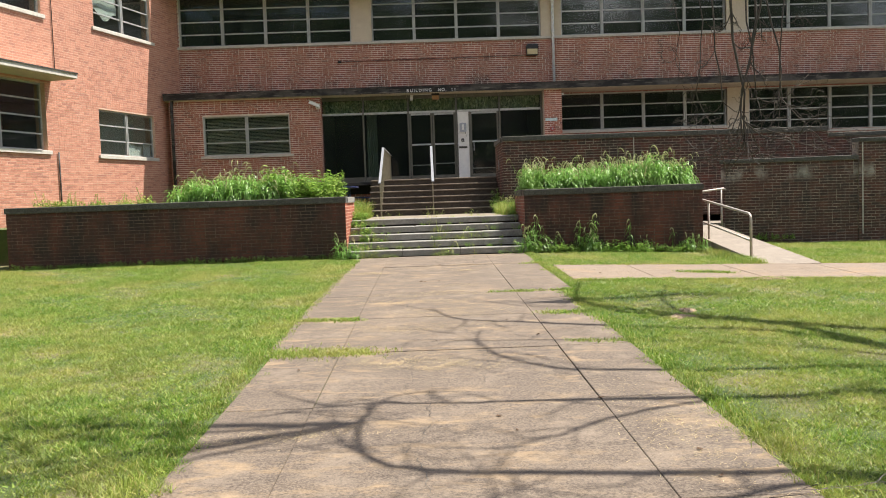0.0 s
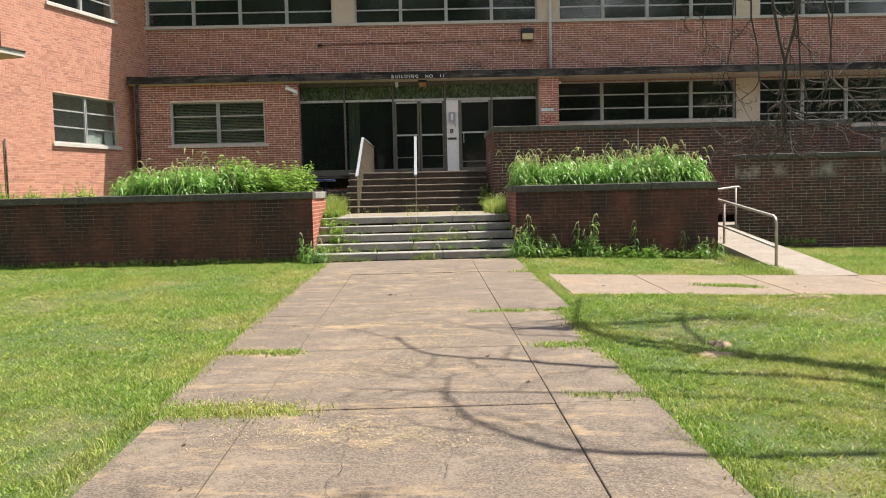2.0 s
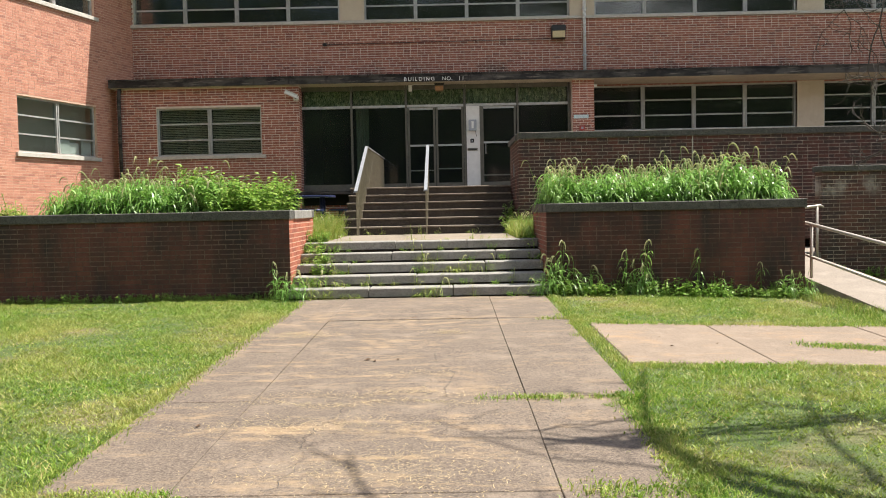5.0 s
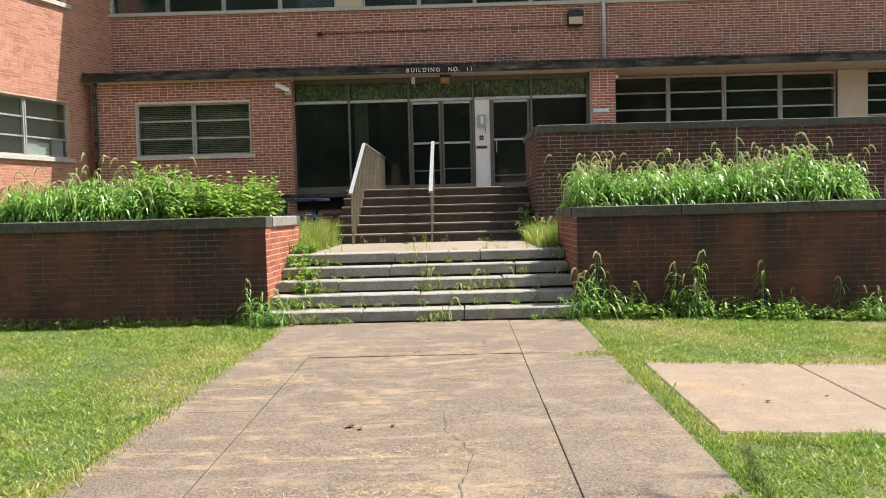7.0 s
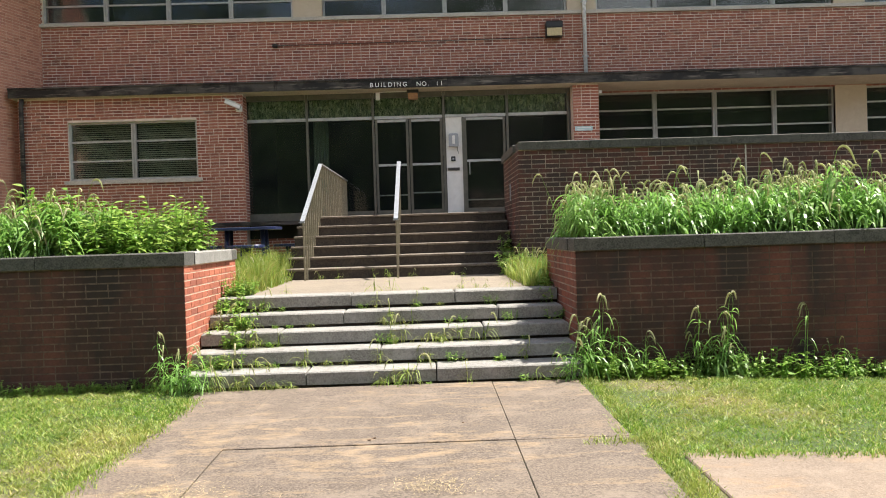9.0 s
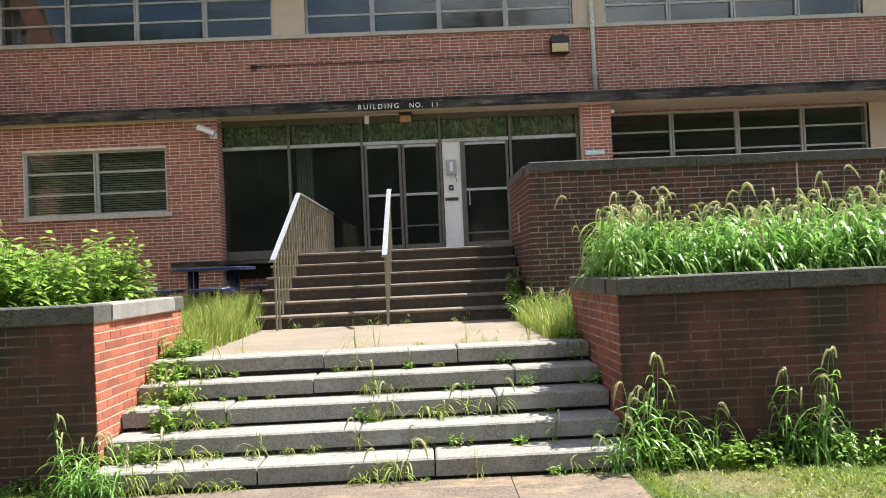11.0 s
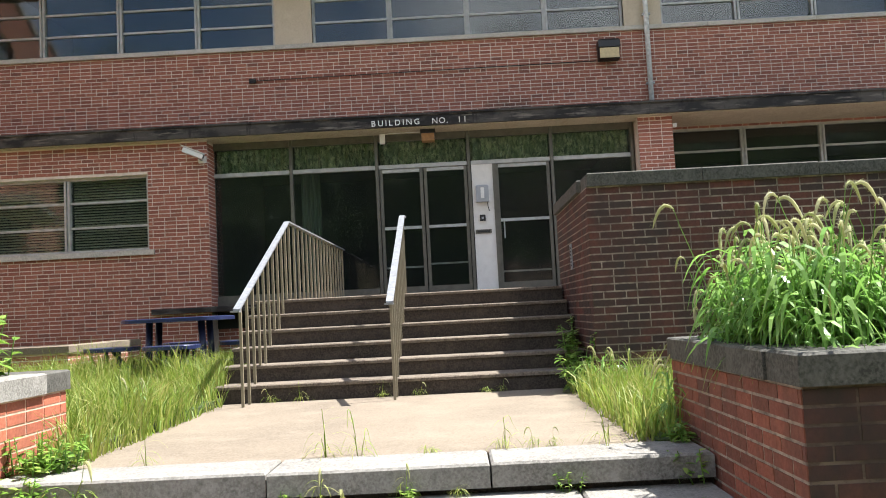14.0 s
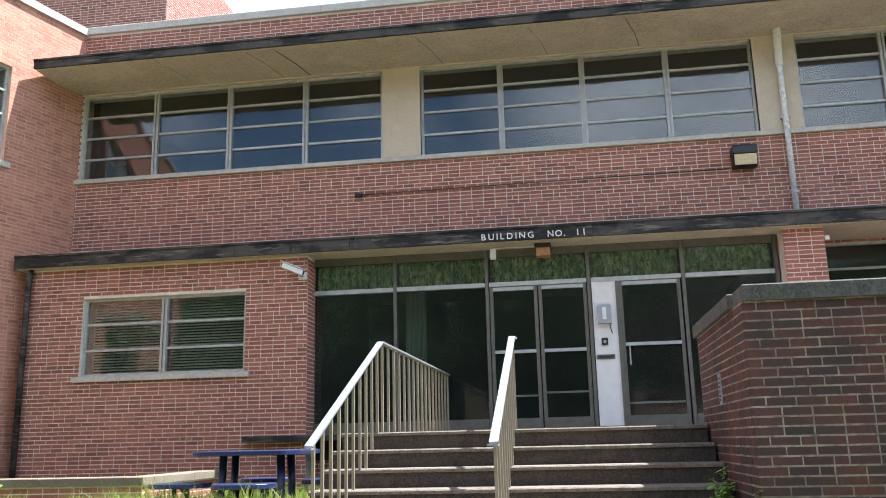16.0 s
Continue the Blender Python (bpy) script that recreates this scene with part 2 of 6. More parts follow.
M_TEAL = plain("pale_blue_sign_plate", (0.45, 0.62, 0.64), 0.5, 0, 0.2)
M_REDBOX = plain("red_alarm_box", (0.35, 0.05, 0.04), 0.5, 0, 0.2)
M_PAPER = plain("white_paper", (0.78, 0.78, 0.76), 0.8, 0, 0.1)
M_RAMP = concrete_material("ramp_concrete", (0.21, 0.172, 0.135), (0.14, 0.113, 0.088), (0.28, 0.235, 0.19), 1.2, 80)
M_ROOF = plain("grey_roof_felt", (0.16, 0.16, 0.16), 0.95, 0, 0.3, 2)


def glass_material(name, tint):
    m = bpy.data.materials.new(name)
    m.use_nodes = True
    n, l = m.node_tree.nodes, m.node_tree.links
    n.clear()
    out, mixer = n.new("ShaderNodeOutputMaterial"), n.new("ShaderNodeMixShader")
    clear, gloss, fres = n.new("ShaderNodeBsdfTransparent"), n.new("ShaderNodeBsdfGlossy"), n.new("ShaderNodeLayerWeight")
    clear.inputs["Color"].default_value = (*tint, 1)
    gloss.inputs["Roughness"].default_value = 0.05
    fres.inputs["Blend"].default_value = 0.5
    power, gain = n.new("ShaderNodeMath"), n.new("ShaderNodeMath")
    power.operation, gain.operation = "POWER", "MULTIPLY_ADD"
    power.inputs[1].default_value, gain.inputs[1].default_value, gain.inputs[2].default_value = 5.0, 0.93, 0.066
    l.new(fres.outputs["Facing"], power.inputs[0])
    l.new(power.outputs[0], gain.inputs[0])
    wave, bump = n.new("ShaderNodeTexNoise"), n.new("ShaderNodeBump")
    wave.inputs["Scale"].default_value = 1.6
    bump.inputs["Strength"].default_value, bump.inputs["Distance"].default_value = 0.012, 0.02
    geo = n.new("ShaderNodeNewGeometry")
    l.new(geo.outputs["Position"], wave.inputs["Vector"])
    l.new(wave.outputs["Fac"], bump.inputs["Height"])
    l.new(bump.outputs["Normal"], gloss.inputs["Normal"])
    l.new(gain.outputs[0], mixer.inputs["Fac"])
    l.new(clear.outputs[0], mixer.inputs[1])
    l.new(gloss.outputs[0], mixer.inputs[2])
    dust, film = n.new("ShaderNodeBsdfDiffuse"), n.new("ShaderNodeMixShader")
    dust.inputs["Color"].default_value = (0.55, 0.58, 0.60, 1)
    smear, amount = n.new("ShaderNodeTexNoise"), n.new("ShaderNodeMapRange")
    smear.inputs["Scale"].default_value, smear.inputs["Detail"].default_value = 3.0, 6.0
    amount.inputs["To Min"].default_value, amount.inputs["To Max"].default_value = 0.003, 0.014
    l.new(geo.outputs["Position"], smear.inputs["Vector"])
    l.new(smear.outputs["Fac"], amount.inputs["Value"])
    l.new(amount.outputs["Result"], film.inputs["Fac"])
    l.new(mixer.outputs[0], film.inputs[1])
    l.new(dust.outputs[0], film.inputs[2])
    l.new(film.outputs[0], out.inputs["Surface"])
    return m


M_GLASS = glass_material("window_glass", (0.80, 0.84, 0.82))


def leaf_material(name, stops, through_light=0.35, rough=0.55, dry=0.08):
    k = Mat(name, rough)
    c = k.ramp(k.rand(), stops)
    c = k.mix(k.noise(0.9, 5, lo=0.42, hi=0.7), c, k.mix(dry, c, (0.52, 0.42, 0.14)))
    c = k.mix(k.noise(3.1, 4, lo=0.45, hi=0.75), c, k.mix(0.45, c, (0.035, 0.09, 0.008)))
    k.done(c)
    trans = k.n.new("ShaderNodeBsdfTranslucent")
    k.l.new(c, trans.inputs["Color"])
    mixer = k.n.new("ShaderNodeMixShader")
    mixer.inputs[0].default_value = through_light
    k.l.new(k.b.outputs[0], mixer.inputs[1])
    k.l.new(trans.outputs[0], mixer.inputs[2])
    k.l.new(mixer.outputs[0], k.n["Material Output"].inputs["Surface"])
    return k.m


M_LAWN = leaf_material("mown_grass", ((0.0, (0.09, 0.18, 0.017)), (0.45, (0.19, 0.32, 0.035)), (0.8, (0.30, 0.405, 0.06)), (1.0, (0.53, 0.45, 0.185))), 0.42, 0.55, 0.5)
M_TALL = leaf_material("tall_yellow_green_grass", ((0.0, (0.17, 0.27, 0.035)), (0.5, (0.28, 0.36, 0.055)), (1.0, (0.45, 0.43, 0.14))), 0.42)
M_FOX = leaf_material("foxtail_leaf", ((0.0, (0.14, 0.29, 0.05)), (0.5, (0.22, 0.42, 0.08)), (1.0, (0.34, 0.54, 0.14))), 0.45, 0.36)
M_WEED = leaf_material("broad_weed_leaf", ((0.0, (0.13, 0.26, 0.03)), (0.5, (0.23, 0.39, 0.055)), (1.0, (0.38, 0.50, 0.11))), 0.42, 0.4)
M_SEED = leaf_material("seed_head", ((0.0, (0.46, 0.48, 0.22)), (0.5, (0.60, 0.59, 0.32)), (1.0, (0.70, 0.66, 0.44))), 0.5, 0.8)
M_CROWN = leaf_material("tree_leaf", ((0.0, (0.018, 0.04, 0.008)), (0.5, (0.03, 0.06, 0.012)), (1.0, (0.05, 0.085, 0.02))), 0.15, 0.6)
M_STRAW = leaf_material("dry_straw", ((0.0, (0.42, 0.31, 0.16)), (1.0, (0.55, 0.43, 0.25))), 0.1, 0.9)


def bark_material():
    k = Mat("grey_bark", 0.95)
    c = k.mix(k.noise(14, 6, (1, 1, 0.3), 0.35, 0.7), (0.095, 0.078, 0.064), (0.042, 0.034, 0.029))
    k.bump(k.noise(30, 5, (1, 1, 0.25)), 0.6, 0.02)
    return k.done(c)


M_BARK = bark_material()


def soil_material():
    k = Mat("lawn_soil_and_thatch", 0.95)
    c = k.mix(k.noise(5, 8, lo=0.35, hi=0.65), (0.050, 0.088, 0.012), (0.085, 0.125, 0.022))
    c = k.mix(k.noise(0.9, 6, lo=0.5, hi=0.68), c, (0.22, 0.17, 0.085))
    c = k.mix(k.noise(60, 4, lo=0.4, hi=0.7), c, (0.05, 0.06, 0.02))
    k.bump(k.noise(50, 5), 0.8, 0.03)
    return k.done(c)


M_SOIL = soil_material()
M_DIRT = concrete_material("dry_brown_earth", (0.25, 0.175, 0.105), (0.12, 0.08, 0.048), (0.34, 0.25, 0.16), 6.0, 120)


def valance_material():
    k = Mat("green_patterned_curtain", 0.9)
    c = k.mix(k.noise(9, 5, (1, 1, 0.7), 0.45, 0.6), (0.24, 0.29, 0.15), (0.55, 0.56, 0.33))
    c = k.mix(k.noise(23, 4, (1, 1, 0.5), 0.5, 0.62), c, (0.08, 0.12, 0.06))
    return k.done(c)


M_VALANCE = valance_material()


# ---- builders ----
class Buf:
    """Vertices and faces of one mesh in the making."""

    def __init__(self):
        self.v, self.f = [], []

    def quad(self, a, b, c, d):
        i = len(self.v)
        self.v += [a, b, c, d]
        self.f.append((i, i + 1, i + 2, i + 3))

    def box(self, x0, y0, z0, x1, y1, z1, bev=0.0):
        """A box; with bev its upper edges are chamfered."""
        i, v = len(self.v), self.v
        if bev <= 0:
            v += [(x0, y0, z0), (x1, y0, z0), (x1, y1, z0), (x0, y1, z0), (x0, y0, z1), (x1, y0, z1), (x1, y1, z1), (x0, y1, z1)]
            self.f += [tuple(i + k for k in q) for q in ((0, 3, 2, 1), (4, 5, 6, 7), (0, 1, 5, 4), (1, 2, 6, 5), (2, 3, 7, 6), (3, 0, 4, 7))]
        else:
            b = bev
            v += [(x0, y0, z0), (x1, y0, z0), (x1, y1, z0), (x0, y1, z0),
                  (x0, y0, z1 - b), (x1, y0, z1 - b), (x1, y1, z1 - b), (x0, y1, z1 - b),
                  (x0 + b, y0 + b, z1), (x1 - b, y0 + b, z1), (x1 - b, y1 - b, z1), (x0 + b, y1 - b, z1)]
            self.f += [tuple(i + k for k in q) for q in ((0, 3, 2, 1), (8, 9, 10, 11), (0, 1, 5, 4), (1, 2, 6, 5), (2, 3, 7, 6), (3, 0, 4, 7),
                                                         (4, 5, 9, 8), (5, 6, 10, 9), (6, 7, 11, 10), (7, 4, 8, 11))]
        return self

    def tube(self, pts, radii, sides=6, cap=True):
        pts = [Vector(p) for p in pts]
        if isinstance(radii, (int, float)):
            radii = [radii] * len(pts)
        start = len(self.v)
        for k, p in enumerate(pts):
            way = (pts[min(k + 1, len(pts) - 1)] - pts[max(k - 1, 0)]).normalized()
            side = way.cross(Vector((0.31, 0.17, 0.94)))
            if side.length < 1e-3:
                side = way.cross(Vector((1, 0, 0)))
            side.normalize()
            up = side.cross(way)
            for j in range(sides):
                a = 2 * math.pi * j / sides
                self.v.append(tuple(p + radii[k] * (math.cos(a) * side + math.sin(a) * up)))
        for k in range(len(pts) - 1):
            for j in range(sides):
                a, b = start + k * sides + j, start + k * sides + (j + 1) % sides
                self.f.append((a, b, b + sides, a + sides))
        if cap:
            self.f.append(tuple(start + j for j in range(sides))[::-1])
            self.f.append(tuple(start + (len(pts) - 1) * sides + j for j in range(sides)))
        return self

    def strip(self, pts, widths, side):
        """A leaf blade along pts, as wide as widths, folded slightly along its middle."""
        start = len(self.v)
        for p, w in zip(pts, widths):
            self.v += [tuple(p - side * w), tuple(p + side * w)]
        for k in range(len(pts) - 1):
            a = start + 2 * k
            self.f.append((a, a + 1, a + 3, a + 2))

    def mesh(self, name, smooth=False):
        me = bpy.data.meshes.new(name)
        me.from_pydata(self.v, [], self.f)
        if smooth:
            me.polygons.foreach_set("use_smooth", [True] * len(me.polygons))
        me.update()
        return me


def link(name, buf, mat, at=None, smooth=False):
    me = buf.mesh(name, smooth) if isinstance(buf, Buf) else buf
    if not me.materials:
        me.materials.append(mat)
    ob = new(name, me)
    if at is not None:
        ob.matrix_world = at
    return ob


def thing(name, at, label, category, group="", kind=""):
    """An Empty at the base of a thing, to hold its parts."""
    e = new(name)
    e.empty_display_size = 0.1
    e.matrix_world = at if isinstance(at, Matrix) else Matrix.Translation(at)
    return tagged(e, label, category, group, kind)


def part(name, buf, mat, parent, label="", smooth=False):
    """A mesh in its parent's own coordinates."""
    ob = link(name, buf, mat, None, smooth)
    ob.parent = parent
    if label:
        ob["label"] = label
    return ob


def face_frame(x, y, dx, dy):
    """Coordinates of a wall: x along it, z up, -y out of its face."""
    d = Vector((dx, dy, 0)).normalized()
    m = Matrix.Identity(4)
    m.col[0][:3], m.col[1][:3], m.col[2][:3] = d, Vector((-d.y, d.x, 0)), (0, 0, 1)
    m.translation = (x, y, 0)
    return m


def wall_buf(length, z0, z1, thick, openings=()):
    """A wall with its face on y = 0, its back on y = thick, with openings (x0, x1, z0, z1) right through it."""
    xs = sorted({0.004, length - 0.004, *[min(max(v, 0.004), length - 0.004) for o in openings for v in o[:2]]})
    zs = sorted({z0, z1, *[min(max(v, z0), z1) for o in openings for v in o[2:]]})
    solid = {}
    for i in range(len(xs) - 1):
        for j in range(len(zs) - 1):
            x, z = (xs[i] + xs[i + 1]) / 2, (zs[j] + zs[j + 1]) / 2
            solid[i, j] = not any(o[0] < x < o[1] and o[2] < z < o[3] for o in openings)
    b, t = Buf(), thick
    for (i, j), full in solid.items():
        if not full:
            continue
        a, c, e, g = xs[i], xs[i + 1], zs[j], zs[j + 1]
        b.quad((a, 0, e), (c, 0, e), (c, 0, g), (a, 0, g))
        b.quad((c, t, e), (a, t, e), (a, t, g), (c, t, g))
        if not solid.get((i - 1, j)):
            b.quad((a, t, e), (a, 0, e), (a, 0, g), (a, t, g))
        if not solid.get((i + 1, j)):
            b.quad((c, 0, e), (c, t, e), (c, t, g), (c, 0, g))
        if not solid.get((i, j - 1)):
            b.quad((a, t, e), (c, t, e), (c, 0, e), (a, 0, e))
        if not solid.get((i, j + 1)):
            b.quad((a, 0, g), (c, 0, g), (c, t, g), (a, t, g))
    return b


COURSE, LONG, JOINT = 0.0677, 0.203, 0.0135
brick_jobs = []


def brick_wall(name, at, length, z0, z1, thick, openings, brick, mortar, label, near=None):
    """A structural wall and, later on, its bricks. near: the stretch (x0, x1, z0, z1) whose bricks are parts of their own."""
    w = link(name, wall_buf(length, z0, z1, thick, openings), mortar, at)
    tagged(w, label, "brick wall", kind="structure")
    brick_jobs.append((w, length, z0, z1, openings, brick, near))
    return w


def lay_bricks():
    """The bricks of all walls: joints recessed, faces proud by some millimetres."""
    shapes = {}
    rnd = random.Random(5)
    for w, length, z0, z1, openings, mat, near in brick_jobs:
        b, singles, row = Buf(), 0, 0
        z = z0
        while z + COURSE * 0.6 < z1:
            top = min(z + COURSE - JOINT, z1 - 0.002)
            x = -0.1015 if row % 2 else 0.0
            while x < length:
                step = LONG / 2 if rnd.random() < 0.07 else LONG
                a, c = max(x, 0.002), min(x + step - JOINT * rnd.uniform(0.65, 1.0), length - 0.002)
                x += step
                mid = (z + top) / 2
                spans = [(a, c)]
                for o in openings:
                    if o[2] - 0.01 < mid < o[3] + 0.01:
                        spans = [q for s, e in spans for q in ((s, min(e, o[0] - 0.003)), (max(s, o[1] + 0.003), e)) if q[1] - q[0] > 0.02]
                for s, e in spans:
                    if e - s < 0.02:
                        continue
                    out = -0.0022 - rnd.random() * 0.002
                    if near and singles < 300 and near[0] <= s and e <= near[1] and near[2] <= z and top <= near[3]:
                        key = (round(e - s, 3), round(top - z, 3), mat.name)
                        if key not in shapes:
                            q = Buf()
                            q.box(0, 0, 0, key[0], 0.03, key[1])
                            q.f.pop(4)
                            shapes[key] = q.mesh("brick")
                            shapes[key].materials.append(mat)
                        o = new("brick", shapes[key])
                        o.parent = w
                        o.location = (s, out, z)
                        singles += 1
                        continue
                    i = len(b.v)
                    z_, top_ = z, top
                    z, top = z_ + rnd.uniform(-0.002, 0.002), top_ + rnd.uniform(-0.002, 0.002)
                    b.v += [(s, out, z), (e, out, z), (e, out, top), (s, out, top), (s, 0.001, z), (e, 0.001, z), (e, 0.001, top), (s, 0.001, top)]
                    b.f += [(i, i + 1, i + 2, i + 3), (i + 4, i + 5, i + 1, i), (i + 5, i + 6, i + 2, i + 1), (i + 6, i + 7, i + 3, i + 2), (i + 7, i + 4, i, i + 3)]
                    z, top = z_, top_
            z += COURSE
            row += 1
        if b.v:
            o = part("brickwork", b, mat, w)
            o["kind"] = "stuff"


# ---- the ground ----
def ground_z(x, y):
    """The lawn rises gently to the steps and falls away to the east."""
    y = min(max(y, -40.0), 17.5)
    return 0.0195 * y - 0.03 * min(max(0.0, x - 2.0), 8.0)


xs = [-600, -250, -100, -50, -30, -20, -15, -12, -10, -8, -6, -4, -2, 0, 2, 3, 4, 5, 6, 7, 8, 10, 12, 15, 20, 30, 50, 100, 250, 600]
ys = [-600, -250, -100, -60, -40, -30, -20, -10, -5, 0, 2.5, 5, 7.5, 10, 12.5, 15, 17.5, 20, 30, 60, 120, 300, 600]
gb = Buf()
gb.v = [(x, y, ground_z(x, y)) for y in ys for x in xs]
gb.f = [(j * len(xs) + i, j * len(xs) + i + 1, (j + 1) * len(xs) + i + 1, (j + 1) * len(xs) + i) for j in range(len(ys) - 1) for i in range(len(xs) - 1)]
tagged(link("ground", gb, M_SOIL), "mown lawn with worn brown patches", "lawn", kind="structure")


def sloped_slab(x0, x1, y0, y1, up, thick=0.12, edge=0.008):
    """A concrete slab that follows the ground."""
    b = Buf()
    e = edge
    pts = [(x0, y0), (x1, y0), (x1, y1), (x0, y1)]
    inn = [(x0 + e, y0 + e), (x1 - e, y0 + e), (x1 - e, y1 - e), (x0 + e, y1 - e)]
    b.v = [(x, y, ground_z(x, y) + up - thick) for x, y in pts] + [(x, y, ground_z(x, y) + up - e) for x, y in pts] + [(x, y, ground_z(x, y) + up) for x, y in inn]
    b.f = [(0, 1, 5, 4), (1, 2, 6, 5), (2, 3, 7, 6), (3, 0, 4, 7), (4, 5, 9, 8), (5, 6, 10, 9), (6, 7, 11, 10), (7, 4, 8, 11), (8, 9, 10, 11)]
    return b


rnd = random.Random(3)
path = thing("path", (0, 0, 0), "weathered concrete front walk with grassy joints", "path", kind="structure")
CROSS = [-9.0, -7.2, -5.4, -3.5, -1.7, 0.13, 1.96, 3.79, 5.62, 7.43, 9.27, 11.15, 13.0, 14.88, 16.86]
for y0, y1 in zip(CROSS, CROSS[1:]):
    left, right = (-1.42, 1.75) if y0 < 7.4 else (-1.5, 1.75) if y0 < 11 else (-1.5, 1.88)
    for x0, x1 in ((left, -0.82), (-0.82, 1.11), (1.11, right)):
        part("slab", sloped_slab(x0 + 0.0025, x1 - 0.0025, y0 + 0.0025, y1 - 0.0025, 0.014 + rnd.uniform(-0.004, 0.004), 0.12, 0.004), M_PATH, path)
side_path = thing("path_side", (0, 0, 0), "tan concrete side walk across the lawn", "path", kind="structure")
for i in range(9):
    x0 = 2.08 + i * 1.6 - (0.35 if i else 0)
    part("slab", sloped_slab(x0 + 0.005, 2.08 + (i + 1) * 1.6 - 0.36, 12.3, 14.45, 0.012 + rnd.uniform(-0.004, 0.004)), M_SIDE, side_path)
ramp = Buf()
for k in range(6):
    y0, y1 = 14.36 + k * 0.92, 14.36 + (k + 1) * 0.92
    za, zb = 0.165 + k * 0.085, 0.165 + (k + 1) * 0.085
    i = len(ramp.v)
    ramp.v += [(5.72, y0, za), (6.68, y0, za), (6.68, y1 - 0.01, zb), (5.72, y1 - 0.01, zb), (5.72, y0, za - 0.5), (6.68, y0, za - 0.5), (6.68, y1 - 0.01, zb - 0.5), (5.72, y1 - 0.01, zb - 0.5)]
    ramp.f += [(i, i + 1, i + 2, i + 3), (i + 4, i + 5, i + 1, i), (i + 5, i + 6, i + 2, i + 1), (i + 7, i + 4, i, i + 3), (i + 6, i + 7, i + 3, i + 2)]
tagged(link("ramp", ramp, M_RAMP), "pale concrete ramp rising beside the brick planter", "ramp", kind="structure")
b = Buf()
b.box(5.72, 19.89, 0.1, 6.98, 21.73, 0.67)
b.box(6.98, 20.22, 0.1, 10.2, 21.73, 0.67)
tagged(link("ramp_landing", b, M_RAMP), "concrete ramp landing between brick walls", "ramp", kind="structure")

# raised lawns behind the planters
for name, x0, x1, y0, y1, z in (("ground_raised_west", -12.5, -1.475, 18.72, 28.6, 1.12), ("ground_raised_east", 1.765, 1.945, 18.72, 22.0, 1.07), ("ground_raised_planter_back", 1.95, 5.58, 19.05, 21.75, 1.05)):
    b = Buf()
    b.box(x0, y0, 0.2, x1, y1, z)
    tagged(link(name, b, M_SOIL), "raised ground grown over with tall grass", "ground", kind="structure")

# ---- steps and landings ----
steps_low = thing("steps_lower", (0, 16.9, 0.33), "wide grey stone steps with weeds in the joints", "steps", kind="structure")
core = Buf()
LOW = [(16.9 + 0.35 * i, 0.475 + 0.1475 * i) for i in range(5)]
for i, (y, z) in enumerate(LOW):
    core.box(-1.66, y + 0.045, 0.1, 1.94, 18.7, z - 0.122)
# The dark core colour stands in for shade in the slits below the stones.
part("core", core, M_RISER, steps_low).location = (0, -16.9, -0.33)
CUTS = ((-1.66, -0.55, 0.62, 1.94), (-1.66, 0.1, 1.94), (-1.66, -0.9, 1.1, 1.94), (-1.66, -0.3, 1.28, 1.94), (-1.66, -0.25, 0.85, 1.94))
for (y, z), cuts in zip(LOW, CUTS):
    for a, c in zip(cuts, cuts[1:]):
        dy, dz = rnd.uniform(-0.012, 0.012), rnd.uniform(-0.006, 0.006)
        s = Buf()
        s.box(a + 0.005, y + dy, z - 0.118 + dz, c - 0.005, y + 0.40, z + dz, 0.012)
        part("stone", s, M_STEP, steps_low).location = (0, -16.9, -0.33)
b = Buf()
b.box(-1.47, 18.68, 0.7, 1.76, 21.95, 1.06, 0.006)
tagged(link("landing", b, M_LANDING), "sunlit pale concrete landing between two flights", "landing", kind="structure")
steps_up = thing("steps_upper", (0, 21.95, 1.06), "brown-stained concrete entrance steps", "steps", kind="structure")
for i in range(6):
    y, z = 21.95 + 0.35 * i, 1.06 + 0.163 * (i + 1)
    s = Buf()
    s.box(-1.56, y, z - 0.035, 1.92, y + 0.42, z, 0.01)
    part("tread", s, M_STEP_UP, steps_up).location = (0, -21.95, -1.06)
    # Riser coloured far darker than its tread, shade and dirt together.
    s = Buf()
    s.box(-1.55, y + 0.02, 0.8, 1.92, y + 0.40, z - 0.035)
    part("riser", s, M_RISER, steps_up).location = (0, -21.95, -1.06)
b = Buf()
b.box(-1.55, 24.1, 0.8, 4.6, 29.1, 2.036)
b.box(4.6, 22.1, 0.8, 24, 29.6, 2.03)
b.box(2.25, 22.1, 0.8, 4.6, 24.1, 2.036)
tagged(link("floor_terrace", b, M_STEP_UP), "concrete entrance terrace before the doors", "terrace", kind="structure")

# ---- walls ----
F_MAIN = face_frame(-8.45, 29.65, 1, 0)
BAYS = [(0.12, 6.02), (6.72, 12.55), (13.25, 18.98), (19.75, 25.5), (26.2, 32.0)]
op_main = [(-1.0, 13.05, 0.0, 5.0)] + [(a, c, 6.93, 8.63) for a, c in BAYS] + [(13.17, 18.98, 3.66, 4.95)] + [(19.75, 25.5, 3.42, 4.95), (26.2, 32.0, 3.42, 4.95)]
brick_wall("wall_north", F_MAIN, 34.0, 0.2, 9.92, 0.35, op_main, M_BRICK, M_MORTAR, "red brick main facade with window bands", (6.4, 10.6, 5.2, 6.3))
F_LEFT = face_frame(-8.5, 28.6, 1, 0)
brick_wall("wall_entrance_west", F_LEFT, 5.03, 0.97, 4.98, 0.42, [(1.1, 3.98, 3.13, 4.44)], M_BRICK, M_MORTAR, "red brick wall with a pair of blinded windows", (2.3, 5.03, 2.3, 3.1))
F_PIER = face_frame(4.0, 28.6, 1, 0)
